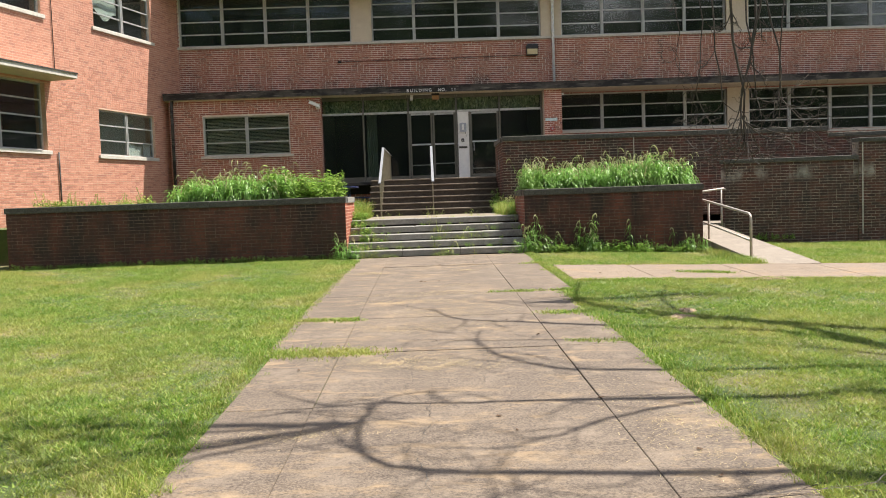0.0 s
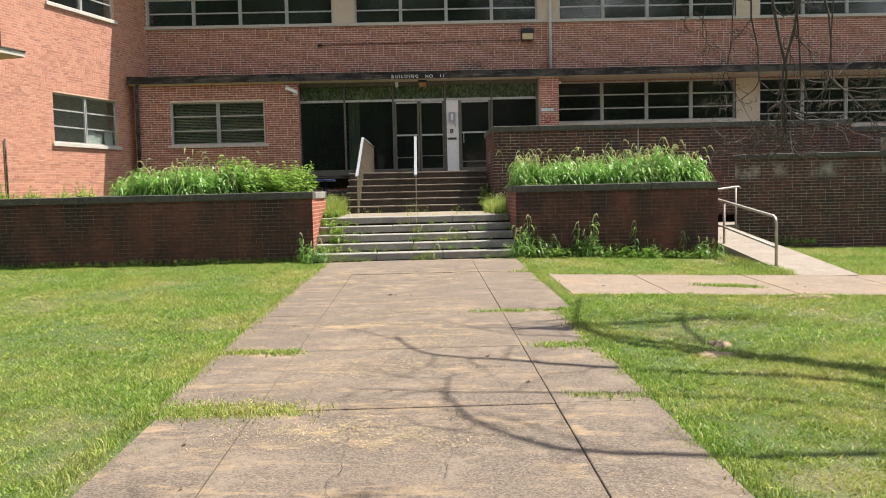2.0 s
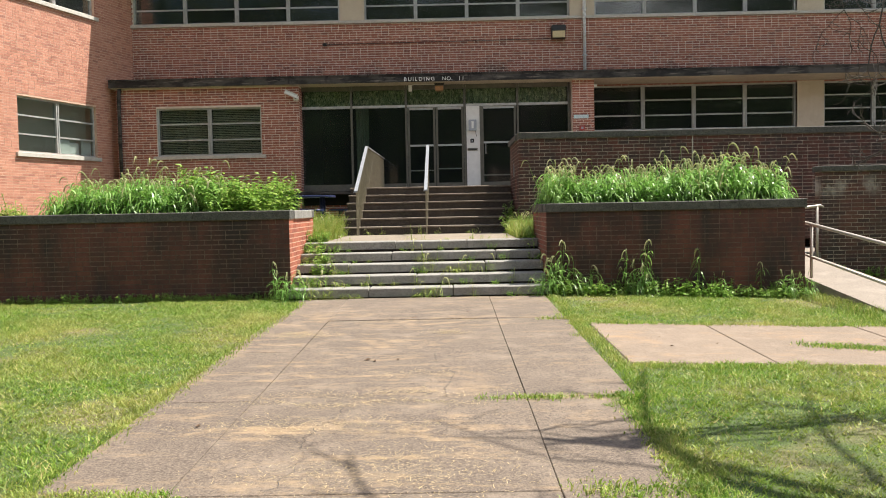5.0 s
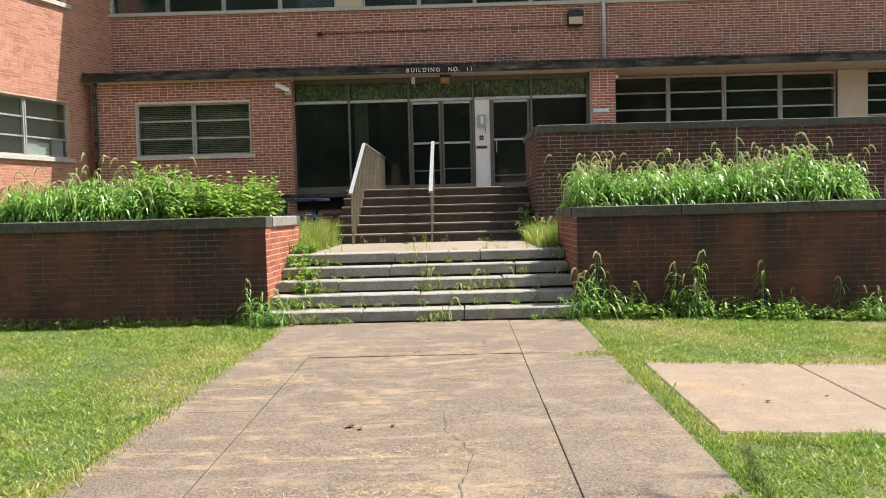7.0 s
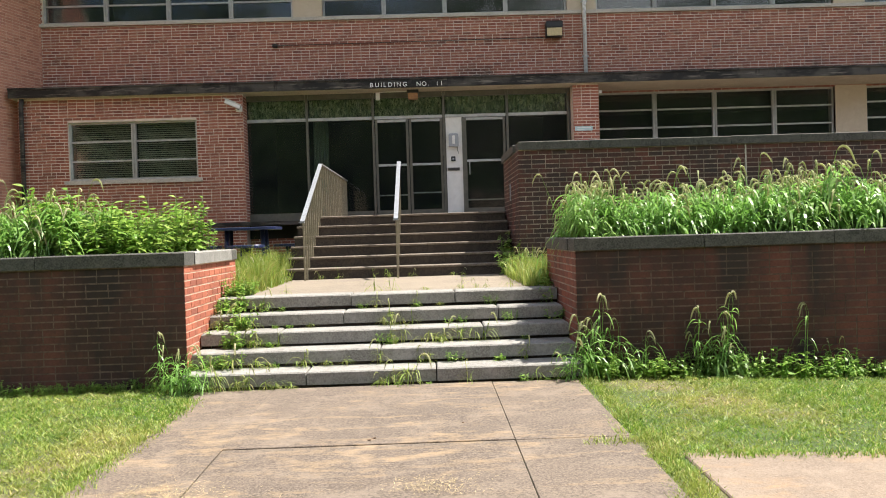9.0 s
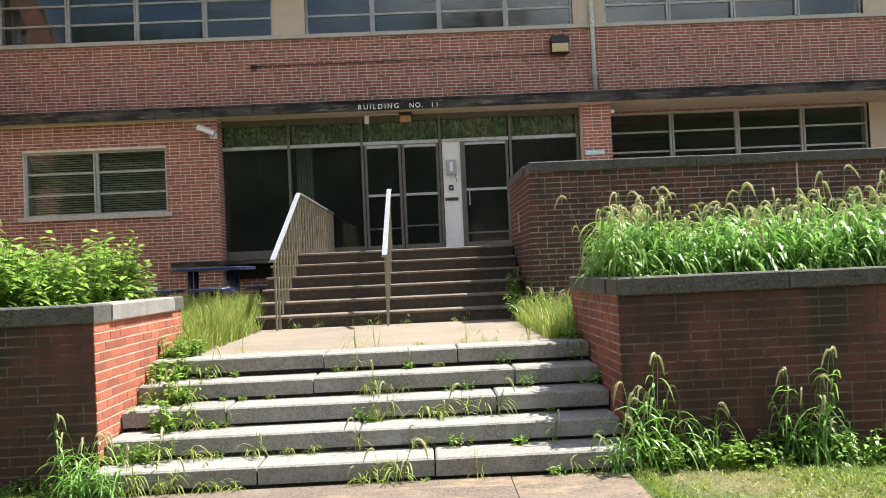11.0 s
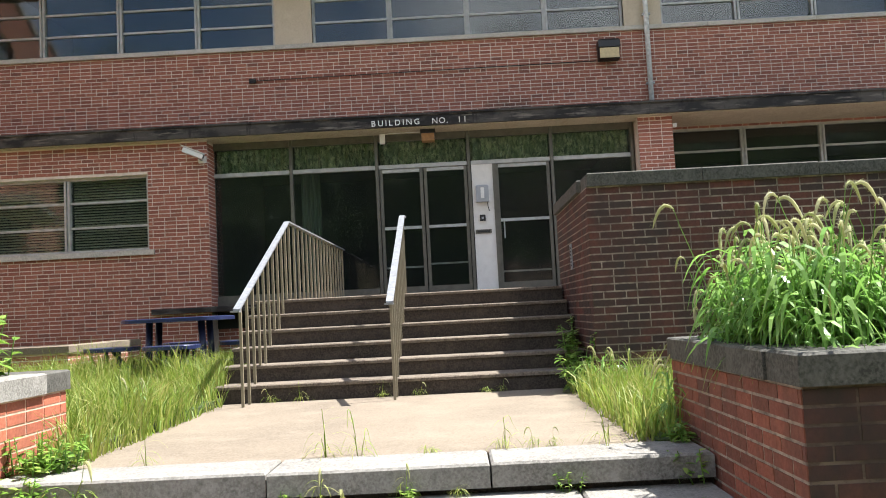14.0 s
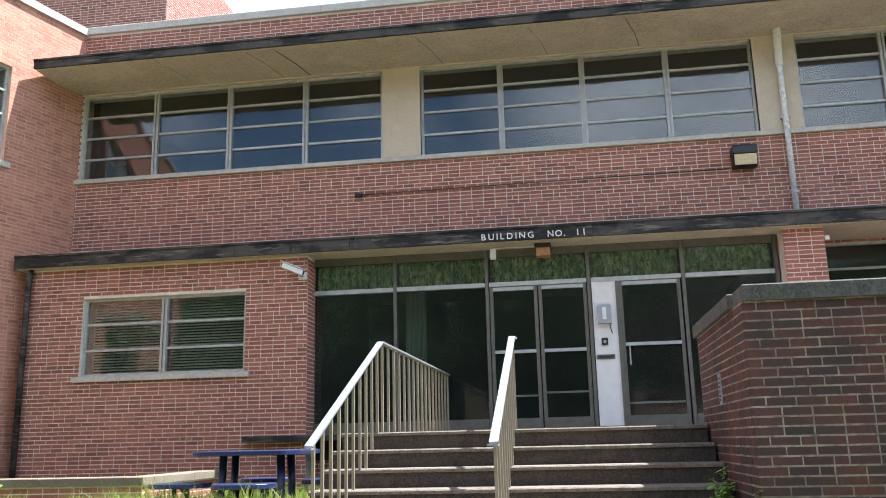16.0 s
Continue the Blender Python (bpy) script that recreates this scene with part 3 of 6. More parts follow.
brick_wall("wall_entrance_pier", F_PIER, 0.59, 2.0, 4.98, 0.6, [], M_BRICK, M_MORTAR, "narrow red brick pier beside the entrance glazing", (0, 0.59, 3.0, 4.98))
F_PIER_E = face_frame(4.59, 28.6, 0, 1)
brick_wall("wall_entrance_pier_east", F_PIER_E, 1.05, 2.0, 4.98, 0.03, [], M_BRICK, M_MORTAR, "red brick return of the entrance pier")
F_UNDER = face_frame(-3.47, 28.98, 1, 0)
brick_wall("wall_under_glazing", F_UNDER, 1.95, 0.97, 2.03, 0.2, [], M_BRICK, M_MORTAR, "shaded brick wall under the entrance glazing")
brick_wall("wall_entrance_west_return", face_frame(-3.468, 28.6, 0, 1), 0.42, 2.1, 4.98, 0.02, [], M_BRICK, M_MORTAR, "red brick return beside the entrance glazing")
b = Buf()
b.box(-4.45, 28.42, 2.0, -1.56, 29.0, 2.09, 0.01)
tagged(link("trim_ledge", b, M_FASCIA), "dark stone ledge under the entrance glazing", "ledge", kind="structure")

WD = Vector((-1.26, -4.31, 0)).normalized()
WING_L = 16.0
F_WING = face_frame(-8.35 + WD.x * WING_L, 29.74 + WD.y * WING_L, -WD.x, -WD.y)
WU = lambda s: WING_L - s
op_wing = [(WU(4.5), WU(1.74), 3.1, 4.45), (WU(4.5), WU(1.66), 6.85, 8.62), (WU(9.8), WU(6.7), 3.13, 4.95), (WU(9.8), WU(6.67), 6.78, 8.55), (WU(14.5), WU(11.7), 3.1, 4.45)]
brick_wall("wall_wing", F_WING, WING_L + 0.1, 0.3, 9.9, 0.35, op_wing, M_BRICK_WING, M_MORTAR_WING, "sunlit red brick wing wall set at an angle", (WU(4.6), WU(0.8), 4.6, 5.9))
F_PENT = face_frame(-22, 33, 1, 0)
brick_wall("wall_penthouse", F_PENT, 13.51, 9.3, 14.4, 0.3, [], M_BRICK, M_MORTAR, "brick roof block behind the parapet")
F_PENT_E = face_frame(-8.49, 33, 0, 1)
brick_wall("wall_penthouse_east", F_PENT_E, 4.9, 9.3, 14.4, 0.3, [], M_BRICK, M_MORTAR, "sunlit side of the brick roof block")


def coping(name, at, length, z, height, y0, y1, piece, label, mat=M_COPING):
    """Coping stones end to end."""
    e = thing(name, at, label, "coping", kind="structure")
    n = max(1, round(length / piece))
    for i in range(n):
        s = Buf()
        dz = rnd.uniform(-0.004, 0.004)
        s.box(length * i / n + 0.003, y0, z, length * (i + 1) / n - 0.003, y1, z + height + dz, 0.01)
        part("coping_stone", s, mat, e)
    return e


coping("trim_parapet", F_MAIN, 34, 9.92, 0.15, -0.06, 0.45, 2.4, "pale stone parapet coping", M_SILL)
coping("trim_wing_parapet", F_WING, WING_L + 0.1, 9.9, 0.15, -0.06, 0.45, 2.0, "pale stone wing coping", M_SILL)
coping("trim_sill_band", F_MAIN, 32.2, 6.85, 0.08, -0.06, 0.3, 2.0, "pale stone sill band under the upper windows", M_SILL)
b = Buf()
for a, c in ((6.02, 6.72), (12.55, 13.25), (18.98, 19.75), (25.5, 26.2)):
    b.box(a, -0.012, 6.93, c, 0.3, 8.64)
for a, c in ((18.98, 19.75), (25.5, 26.2)):
    b.box(a, -0.012, 3.42, c, 0.3, 4.97)
b.box(0, -0.011, 8.63, 34, 0.02, 8.68)
tagged(link("trim_columns", b, M_STUCCO, F_MAIN), "beige stucco piers between the windows", "pier", kind="structure")


def canopy(name, at, x0, x1, y0, y1, z0, z1, label, edge=M_FASCIA, edge_label="dark weathered metal fascia"):
    e = thing(name, at, label, "canopy", kind="structure")
    s, f = Buf(), Buf()
    s.box(x0, y0 + 0.03, z0, x1, y1, z1 - 0.03)
    part("soffit", s, M_SOFFIT, e, "stained beige plaster soffit")
    f.box(x0 - 0.02, y0 - 0.02, z0 + 0.015, x1, y0 + 0.03, z1)
    f.box(x0 - 0.02, y0 + 0.03, z1 - 0.028, x1, y1, z1 + 0.006)
    part("fascia", f, edge, e, edge_label)
    d = Buf()
    d.box(x0 - 0.02, y0 - 0.045, z1 - 0.02, x1, y0 - 0.022, z1 + 0.012)
    part("drip_edge", d, M_FASCIA, e, "thin weathered drip edge")
    return e


canopy("canopy_upper", F_MAIN, -0.1, 34, -1.25, 0.0, 8.66, 8.83, "long flat upper canopy with cracked soffit")
canopy("canopy_lower", F_MAIN, -0.15, 34, -1.22, 0.0, 4.98, 5.2, "long flat entrance canopy with dark fascia")
canopy("canopy_wing", F_WING, WU(10.4), WU(6.45), -0.85, 0.0, 5.02, 5.17, "flat concrete canopy over a wing window", M_SILL, "pale concrete canopy edge")

# terrace walls, ramp walls, planters
F_TW = face_frame(1.95, 21.75, 1, 0)
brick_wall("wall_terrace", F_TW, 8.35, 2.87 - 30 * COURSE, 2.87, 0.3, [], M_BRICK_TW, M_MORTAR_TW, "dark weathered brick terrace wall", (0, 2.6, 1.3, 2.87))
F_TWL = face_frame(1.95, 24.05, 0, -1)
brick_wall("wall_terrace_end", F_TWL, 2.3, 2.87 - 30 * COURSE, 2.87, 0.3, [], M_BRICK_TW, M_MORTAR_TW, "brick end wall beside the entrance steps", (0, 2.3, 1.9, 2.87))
coping("trim_terrace_coping", F_TW, 8.37, 2.87, 0.12, -0.04, 0.34, 1.1, "grey stone terrace coping")
coping("trim_terrace_coping_end", F_TWL, 1.95, 2.87, 0.12, -0.04, 0.34, 1.0, "grey stone coping beside the steps")
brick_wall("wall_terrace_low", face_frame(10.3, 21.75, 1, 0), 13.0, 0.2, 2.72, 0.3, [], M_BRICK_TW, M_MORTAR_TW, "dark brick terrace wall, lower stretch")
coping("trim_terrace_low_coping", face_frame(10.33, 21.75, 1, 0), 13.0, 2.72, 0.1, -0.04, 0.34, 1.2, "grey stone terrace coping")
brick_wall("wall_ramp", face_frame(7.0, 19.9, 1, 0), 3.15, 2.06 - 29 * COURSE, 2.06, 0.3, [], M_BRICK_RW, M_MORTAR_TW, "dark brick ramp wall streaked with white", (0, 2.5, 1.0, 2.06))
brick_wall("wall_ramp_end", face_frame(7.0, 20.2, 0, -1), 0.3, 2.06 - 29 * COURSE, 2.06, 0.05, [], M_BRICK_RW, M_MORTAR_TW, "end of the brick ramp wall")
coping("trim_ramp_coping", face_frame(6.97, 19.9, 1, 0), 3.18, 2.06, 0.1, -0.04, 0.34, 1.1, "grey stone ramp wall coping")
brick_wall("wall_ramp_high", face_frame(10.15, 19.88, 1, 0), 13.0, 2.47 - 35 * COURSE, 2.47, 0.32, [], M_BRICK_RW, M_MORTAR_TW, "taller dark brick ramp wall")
coping("trim_ramp_high_coping", face_frame(10.15, 19.88, 1, 0), 13.0, 2.47, 0.1, -0.04, 0.34, 1.2, "grey stone ramp wall coping")
b = Buf()
b.box(10.235, 19.868, 0.3, 10.26, 19.9, 2.46)
b.box(5.3, 21.738, 1.0, 5.318, 21.76, 2.87)
tagged(link("trim_joint", b, M_SILL), "pale sealant joint in the ramp wall", "joint", kind="structure")


def planter(name, x0, x1, y0, y1, top, label, near_front, near_end, end_east):
    z1 = top - 0.12
    z0 = z1 - 21 * COURSE
    # Shade is put into the front's dark brick, sun into the east end's.
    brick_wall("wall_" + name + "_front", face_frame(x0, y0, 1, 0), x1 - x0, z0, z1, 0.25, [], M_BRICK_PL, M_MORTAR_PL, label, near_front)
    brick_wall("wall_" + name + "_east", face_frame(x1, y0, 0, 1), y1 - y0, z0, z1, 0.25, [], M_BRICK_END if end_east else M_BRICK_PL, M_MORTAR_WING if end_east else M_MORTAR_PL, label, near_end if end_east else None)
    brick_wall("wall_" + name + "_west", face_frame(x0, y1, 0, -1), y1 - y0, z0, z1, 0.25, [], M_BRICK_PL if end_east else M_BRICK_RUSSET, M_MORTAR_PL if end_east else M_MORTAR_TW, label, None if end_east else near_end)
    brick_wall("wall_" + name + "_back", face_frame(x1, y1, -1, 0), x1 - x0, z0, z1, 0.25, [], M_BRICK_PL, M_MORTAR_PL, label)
    coping("trim_" + name + "_front", face_frame(x0 - 0.02, y0, 1, 0), x1 - x0 + 0.04, z1, 0.12, -0.03, 0.29, 1.25, "dark-stained grey stone planter coping")
    coping("trim_" + name + "_back", face_frame(x1 + 0.02, y1, -1, 0), x1 - x0 + 0.04, z1, 0.12, -0.03, 0.29, 1.25, "grey stone planter coping")
    # The sunlit east end gets paler coping, sun included in its colour.
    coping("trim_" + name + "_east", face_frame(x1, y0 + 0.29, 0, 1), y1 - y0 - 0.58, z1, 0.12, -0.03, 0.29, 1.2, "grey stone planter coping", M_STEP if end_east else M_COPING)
    coping("trim_" + name + "_west", face_frame(x0, y1 - 0.29, 0, -1), y1 - y0 - 0.58, z1, 0.12, -0.03, 0.29, 1.2, "grey stone planter coping")
    s = Buf()
    s.box(x0 + 0.25, y0 + 0.25, z0 + 0.1, x1 - 0.25, y1 - 0.25, z1 + 0.02)
    tagged(link("ground_" + name, s, M_SOIL), "planter soil under tall weeds", "soil", kind="structure")


planter("planter_west", -8.45, -1.67, 17.15, 19.25, 1.58, "brick planter wall with damp patches, front darkened for shade", (4.9, 6.78, 0.3, 1.46), (0, 2.1, 0.3, 1.46), True)
planter("planter_east", 1.95, 5.58, 17.2, 19.05, 1.60, "brick planter wall with damp patches, front darkened for shade", (0, 2.2, 0.3, 1.48), (0, 1.85, 0.3, 1.48), False)

# low wall round a sunken area by the west lawn
brick_wall("wall_areaway", face_frame(-8.4, 25.2, 1, 0), 4.0, 0.9, 1.52, 0.22, [], M_BRICK, M_MORTAR, "low brick wall on the raised lawn")
brick_wall("wall_areaway_end", face_frame(-4.4, 25.2, 0, 1), 2.5, 0.9, 1.52, 0.22, [], M_BRICK, M_MORTAR, "low brick wall on the raised lawn")
coping("trim_areaway", face_frame(-8.4, 25.2, 1, 0), 4.03, 1.52, 0.1, -0.03, 0.25, 1.3, "pale stone low wall coping", M_LANDING)
coping("trim_areaway_end", face_frame(-4.4, 25.45, 0, 1), 2.25, 1.52, 0.1, -0.03, 0.25, 1.1, "pale stone low wall coping", M_LANDING)

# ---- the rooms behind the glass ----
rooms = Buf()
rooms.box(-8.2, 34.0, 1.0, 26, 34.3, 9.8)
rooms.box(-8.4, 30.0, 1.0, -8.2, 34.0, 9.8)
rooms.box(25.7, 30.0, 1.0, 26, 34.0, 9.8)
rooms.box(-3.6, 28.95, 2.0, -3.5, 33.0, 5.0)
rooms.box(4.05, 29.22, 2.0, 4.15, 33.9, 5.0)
tagged(link("wall_rooms", rooms, M_ROOMWALL), "room walls behind the glass, coloured dark for gloom", "wall", kind="structure")
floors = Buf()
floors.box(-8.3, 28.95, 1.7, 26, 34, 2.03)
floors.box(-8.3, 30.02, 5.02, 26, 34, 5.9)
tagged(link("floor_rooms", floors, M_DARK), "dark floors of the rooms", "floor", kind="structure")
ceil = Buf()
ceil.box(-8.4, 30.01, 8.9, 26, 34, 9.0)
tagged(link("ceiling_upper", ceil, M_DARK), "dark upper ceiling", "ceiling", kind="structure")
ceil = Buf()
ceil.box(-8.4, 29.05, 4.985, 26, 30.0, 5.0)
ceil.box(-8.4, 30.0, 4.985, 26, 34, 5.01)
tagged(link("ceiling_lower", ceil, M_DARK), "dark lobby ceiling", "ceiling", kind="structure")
roof = Buf()
roof.box(-24, 30.01, 9.3, 26, 44, 9.4)
tagged(link("roof", roof, M_ROOF), "flat grey felt roof", "roof", kind="structure")
shell = Buf()
shell.box(-24, 44, 0.2, 26, 44.3, 9.4)
shell.box(25.55, 30.1, 0.2, 25.69, 44, 9.9)
tagged(link("wall_back", shell, M_MORTAR), "plain back walls of the building", "wall", kind="structure")
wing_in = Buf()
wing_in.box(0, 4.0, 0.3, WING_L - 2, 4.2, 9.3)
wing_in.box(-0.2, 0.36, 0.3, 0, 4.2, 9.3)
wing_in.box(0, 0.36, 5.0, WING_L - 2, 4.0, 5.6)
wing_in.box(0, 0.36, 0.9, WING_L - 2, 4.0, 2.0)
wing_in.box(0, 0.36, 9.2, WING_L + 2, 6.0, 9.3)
tagged(link("wall_wing_rooms", wing_in, M_ROOMWALL, F_WING), "wing room walls, coloured dark for gloom", "wall", kind="structure")


# ---- windows ----
def window(name, at, x0, x1, z0, z1, cols, rows, label, sill=0.0, recess=0.10, frame_mat=None):
    fm = frame_mat or M_ALU
    e = thing(name, at, label, "window", kind="structure")
    y, t = recess, 0.05
    f = Buf()
    f.box(x0, y - t / 2, z0, x1, y + t, z0 + 0.045)
    f.box(x0, y - t / 2, z1 - 0.045, x1, y + t, z1)
    f.box(x0, y - t / 2, z0 + 0.045, x0 + 0.05, y + t, z1 - 0.045)
    f.box(x1 - 0.05, y - t / 2, z0 + 0.045, x1, y + t, z1 - 0.045)
    part("window_frame", f, fm, e)
    w, h = (x1 - x0) / cols, (z1 - z0) / rows
    pane = Buf()
    pane.box(-w / 2 + 0.03, 0, -h / 2 + 0.01, w / 2 - 0.03, 0.006, h / 2 - 0.01)
    pm = pane.mesh("pane")
    pm.materials.append(M_GLASS)
    for i in range(1, cols):
        m = Buf()
        x = x0 + i * w
        m.box(x - 0.05, y - t, z0 + 0.045, x - 0.012, y + t, z1 - 0.045)
        m.box(x + 0.012, y - t, z0 + 0.045, x + 0.05, y + t, z1 - 0.045)
        m.box(x - 0.012, y - t * 0.4, z0 + 0.045, x + 0.012, y + t, z1 - 0.045)
        part("mullion", m, fm, e)
    for i in range(cols):
        a, c = x0 + i * w + 0.05, x0 + (i + 1) * w - 0.05
        for j in range(rows):
            if j:
                m = Buf()
                z = z0 + j * h
                m.box(a, y - 0.02, z - 0.019, c, y + 0.03, z + 0.019)
                part("glazing_bar", m, fm, e)
            o = part("pane", pm, M_GLASS, e)
            o.location = (x0 + (i + 0.5) * w, y + 0.012, z0 + (j + 0.5) * h)
            o.rotation_euler = (radians(rnd.gauss(0, 0.35)), 0, radians(rnd.gauss(0, 0.2)))
    if sill:
        s = Buf()
        s.box(x0 - 0.1, -0.06, z0 - sill, x1 + 0.1, recess, z0 - 0.001, 0.008)
        part("window_sill", s, M_SILL, e, "pale stone sill")
    return e


for i, (a, c) in enumerate(BAYS):
    window("window_%d" % (i + 1), F_MAIN, a, c, 6.93, 8.63, 4, 4, "band of four aluminium windows with four panes each")
window("window_6", F_MAIN, 13.17, 18.98, 3.66, 4.95, 4, 3, "band of aluminium windows above the terrace", 0.08)
window("window_7", F_MAIN, 19.75, 25.5, 3.42, 4.95, 4, 4, "band of aluminium windows above the terrace", 0.08)
window("window_8", F_MAIN, 26.2, 32.0, 3.42, 4.95, 4, 4, "band of aluminium windows above the terrace", 0.08)
window("window_9", F_LEFT, 1.1, 3.98, 3.13, 4.44, 2, 3, "pair of windows with closed olive blinds", 0.09)
window("window_10", F_WING, op_wing[0][0], op_wing[0][1], 3.1, 4.45, 2, 3, "pair of wing windows with papers inside", 0.1)
window("window_11", F_WING, op_wing[1][0], op_wing[1][1], 6.85, 8.62, 2, 4, "pair of upper wing windows with torn shade", 0.1)
window("window_12", F_WING, op_wing[2][0], op_wing[2][1], 3.13, 4.95, 2, 4, "large wing window under a canopy", 0.1, 0.16)
window("window_13", F_WING, op_wing[3][0], op_wing[3][1], 6.78, 8.55, 2, 4, "upper wing window", 0.1)
window("window_14", F_WING, op_wing[4][0], op_wing[4][1], 3.1, 4.45, 2, 3, "wing window", 0.1)

# ---- entrance glazing ----
F_GL = face_frame(0, 29.0, 1, 0)
gl = thing("window_entrance", F_GL, "entrance glazing with fixed panes and curtained transoms", "glazing", kind="structure")
POSTS = [-3.5, -2.09, -0.57, 1.06, 2.53, 3.95]
for x in POSTS:
    s = Buf()
    s.box(x - 0.027, -0.05, 2.1, x + 0.027, 0.07, 4.98)
    part("mullion", s, M_ALU_DARK, gl)
s = Buf()
s.box(1.47, -0.05, 2.1, 1.52, 0.07, 4.37)
part("mullion", s, M_ALU_DARK, gl)
for z, h in ((4.37, 0.07), (4.86, 0.12)):
    for a, c in zip(POSTS, POSTS[1:]):
        s = Buf()
        s.box(a + 0.035, -0.045, z, c - 0.035, 0.06, z + h)
        part("transom", s, M_ALU if z < 4.5 else M_ALU_DARK, gl)
for a, c in ((-3.5, -2.09), (-2.09, -0.57), (2.53, 3.95)):
    s = Buf()
    s.box(a + 0.035, -0.045, 2.1, c - 0.035, 0.06, 2.27)
    part("bottom_rail", s, M_ALU_DARK, gl)
    s = Buf()
    s.box(a + 0.03, 0.0, 2.26, c - 0.03, 0.008, 4.38)
    part("pane", s, M_GLASS, gl)
for a, c in zip(POSTS, POSTS[1:]):
    s = Buf()
    s.box(a + 0.03, 0.0, 4.43, c - 0.03, 0.008, 4.87)
    part("pane", s, M_GLASS, gl)
s = Buf()
s.box(-3.5, -0.06, 2.03, 3.95, 0.06, 2.1)
part("threshold", s, M_STEP_UP, gl)
s = Buf()
s.box(1.1, -0.03, 2.12, 1.47, 0.03, 4.37)
part("white_panel", s, M_WHITE, gl, "white painted infill panel")


def glass_door(name, x0, x1, label, bar_z, handle_x, low_bar):
    e = thing(name, F_GL, label, "door", kind="structure")
    for nm, q in (("stile", (x0, x0 + 0.055, 2.11, 4.36)), ("stile", (x1 - 0.055, x1, 2.11, 4.36)), ("top_rail", (x0 + 0.055, x1 - 0.055, 4.3, 4.36)),
                  ("bottom_rail", (x0 + 0.055, x1 - 0.055, 2.11, 2.27))):
        s = Buf()
        s.box(q[0], -0.02, q[2], q[1], 0.03, q[3])
        part(nm, s, M_ALU if nm == "top_rail" else M_ALU_DARK, e)
    s = Buf()
    s.box(x0 + 0.05, 0.0, 2.26, x1 - 0.05, 0.008, 4.31)
    part("pane", s, M_GLASS, e)
    s = Buf()
    s.box(x0 + 0.055, -0.05, bar_z - 0.025, x1 - 0.055, -0.012, bar_z + 0.025)
    part("push_bar", s, M_GALV, e, "bright metal push bar")
    s = Buf()
    s.box(x0 + 0.055, 0.07, low_bar - 0.015, x1 - 0.055, 0.1, low_bar + 0.015)
    part("inner_bar", s, M_ALU, e)
    if handle_x is not None:
        s = Buf()
        s.tube([(handle_x, -0.05, bar_z - 0.32), (handle_x, -0.05, bar_z)], 0.012)
        part("handle", s, M_GALV, e)
    return e


glass_door("door_1", -0.53, 0.235, "aluminium glass entrance door, closed", 3.31, None, 2.62)
glass_door("door_2", 0.255, 1.02, "aluminium glass entrance door, closed", 3.31, None, 2.66)
glass_door("door_3", 1.52, 2.48, "aluminium glass door beside the white panel", 3.36, 1.63, 2.46)


# ---- rails ----
def stair_rail(x, level_end, label):
    """A flat-topped stair rail with square balusters; its parts are in the coordinates of its foot."""
    foot = (x, 21.9, 1.06)
    e = thing("handrail", foot, label, "handrail", "entrance handrails")
    low, high, end = Vector((0, -0.4, 0.86)), Vector((0, 1.98, 1.88)), Vector((0, level_end - 21.9, 1.90))
    s = Buf()
    for p, q in ((low, high), (high, end)):
        i = len(s.v)
        for v in (p, q):
            s.v += [(-0.032, v.y, v.z - 0.012), (0.032, v.y, v.z - 0.012), (0.032, v.y, v.z + 0.006), (-0.032, v.y, v.z + 0.006)]
        s.f += [(i, i + 1, i + 5, i + 4), (i + 1, i + 2, i + 6, i + 5), (i + 2, i + 3, i + 7, i + 6), (i + 3, i, i + 4, i + 7), (i + 3, i + 2, i + 1, i), (i + 4, i + 5, i + 6, i + 7)]
    part("top_rail", s, M_RAILTOP, e, "worn silver flat top rail")
    s = Buf()
    s.box(-0.04, -0.47, 0.835, 0.04, -0.395, 0.85)
    part("end_lip", s, M_RAILTOP, e, "bent silver rail end")
    y = -0.28
    while y < level_end - 21.9 + 0.01:
        if y < 1.98:
            t = (y - low.y) / (high.y - low.y)
            top = low.z + t * (high.z - low.z) - 0.012
            step = max(0, min(6, int(math.floor(y / 0.35)) + 1)) if y > 0 else 0
            bottom = 0.163 * step
        else:
            top, bottom = 1.885, 0.978
        s = Buf()
        s.box(-0.012, y - 0.012, bottom, 0.012, y + 0.012, top)
        part("baluster", s, M_RAIL, e)
        y += 0.233 if y < 1.98 else 0.29
    return e


stair_rail(-1.2, 28.7, "tan steel stair rail with silver top and thin balusters")
stair_rail(0.14, 24.2, "short tan steel stair rail in the middle of the steps")

e = thing("pipe_rail", (5.8, 15.2, 0.2), "silver pipe handrail beside the concrete ramp", "handrail", "ramp rails")
s = Buf().tube([(0, 0, -0.06), (0, 0, 0.72), (0, 0.03, 0.79), (0, 0.1, 0.82), (0, 2.35, 1.03), (0, 3.6, 1.14)], 0.024, 8)
part("top_rail", s, M_PIPE_RAIL, e, smooth=True)
part("mid_rail", Buf().tube([(0, 0, 0.33), (0, 2.35, 0.56), (0, 3.6, 0.68)], 0.019, 8), M_PIPE_RAIL, e, smooth=True)
for y, z0, z1 in ((2.3, 0.0, 1.02), (3.6, 0.2, 1.14)):
    part("post", Buf().tube([(0, y, z0), (0, y, z1)], 0.022, 8), M_PIPE_RAIL, e, smooth=True)
e = thing("pipe_rail", (5.65, 19.75, 0.62), "silver pipe handrail on the ramp landing", "handrail", "ramp rails")
part("top_rail", Buf().tube([(0, 0, 0.72), (1.25, 0.0, 0.86), (1.3, 0, 0.83)], 0.024, 8), M_PIPE_RAIL, e, smooth=True)
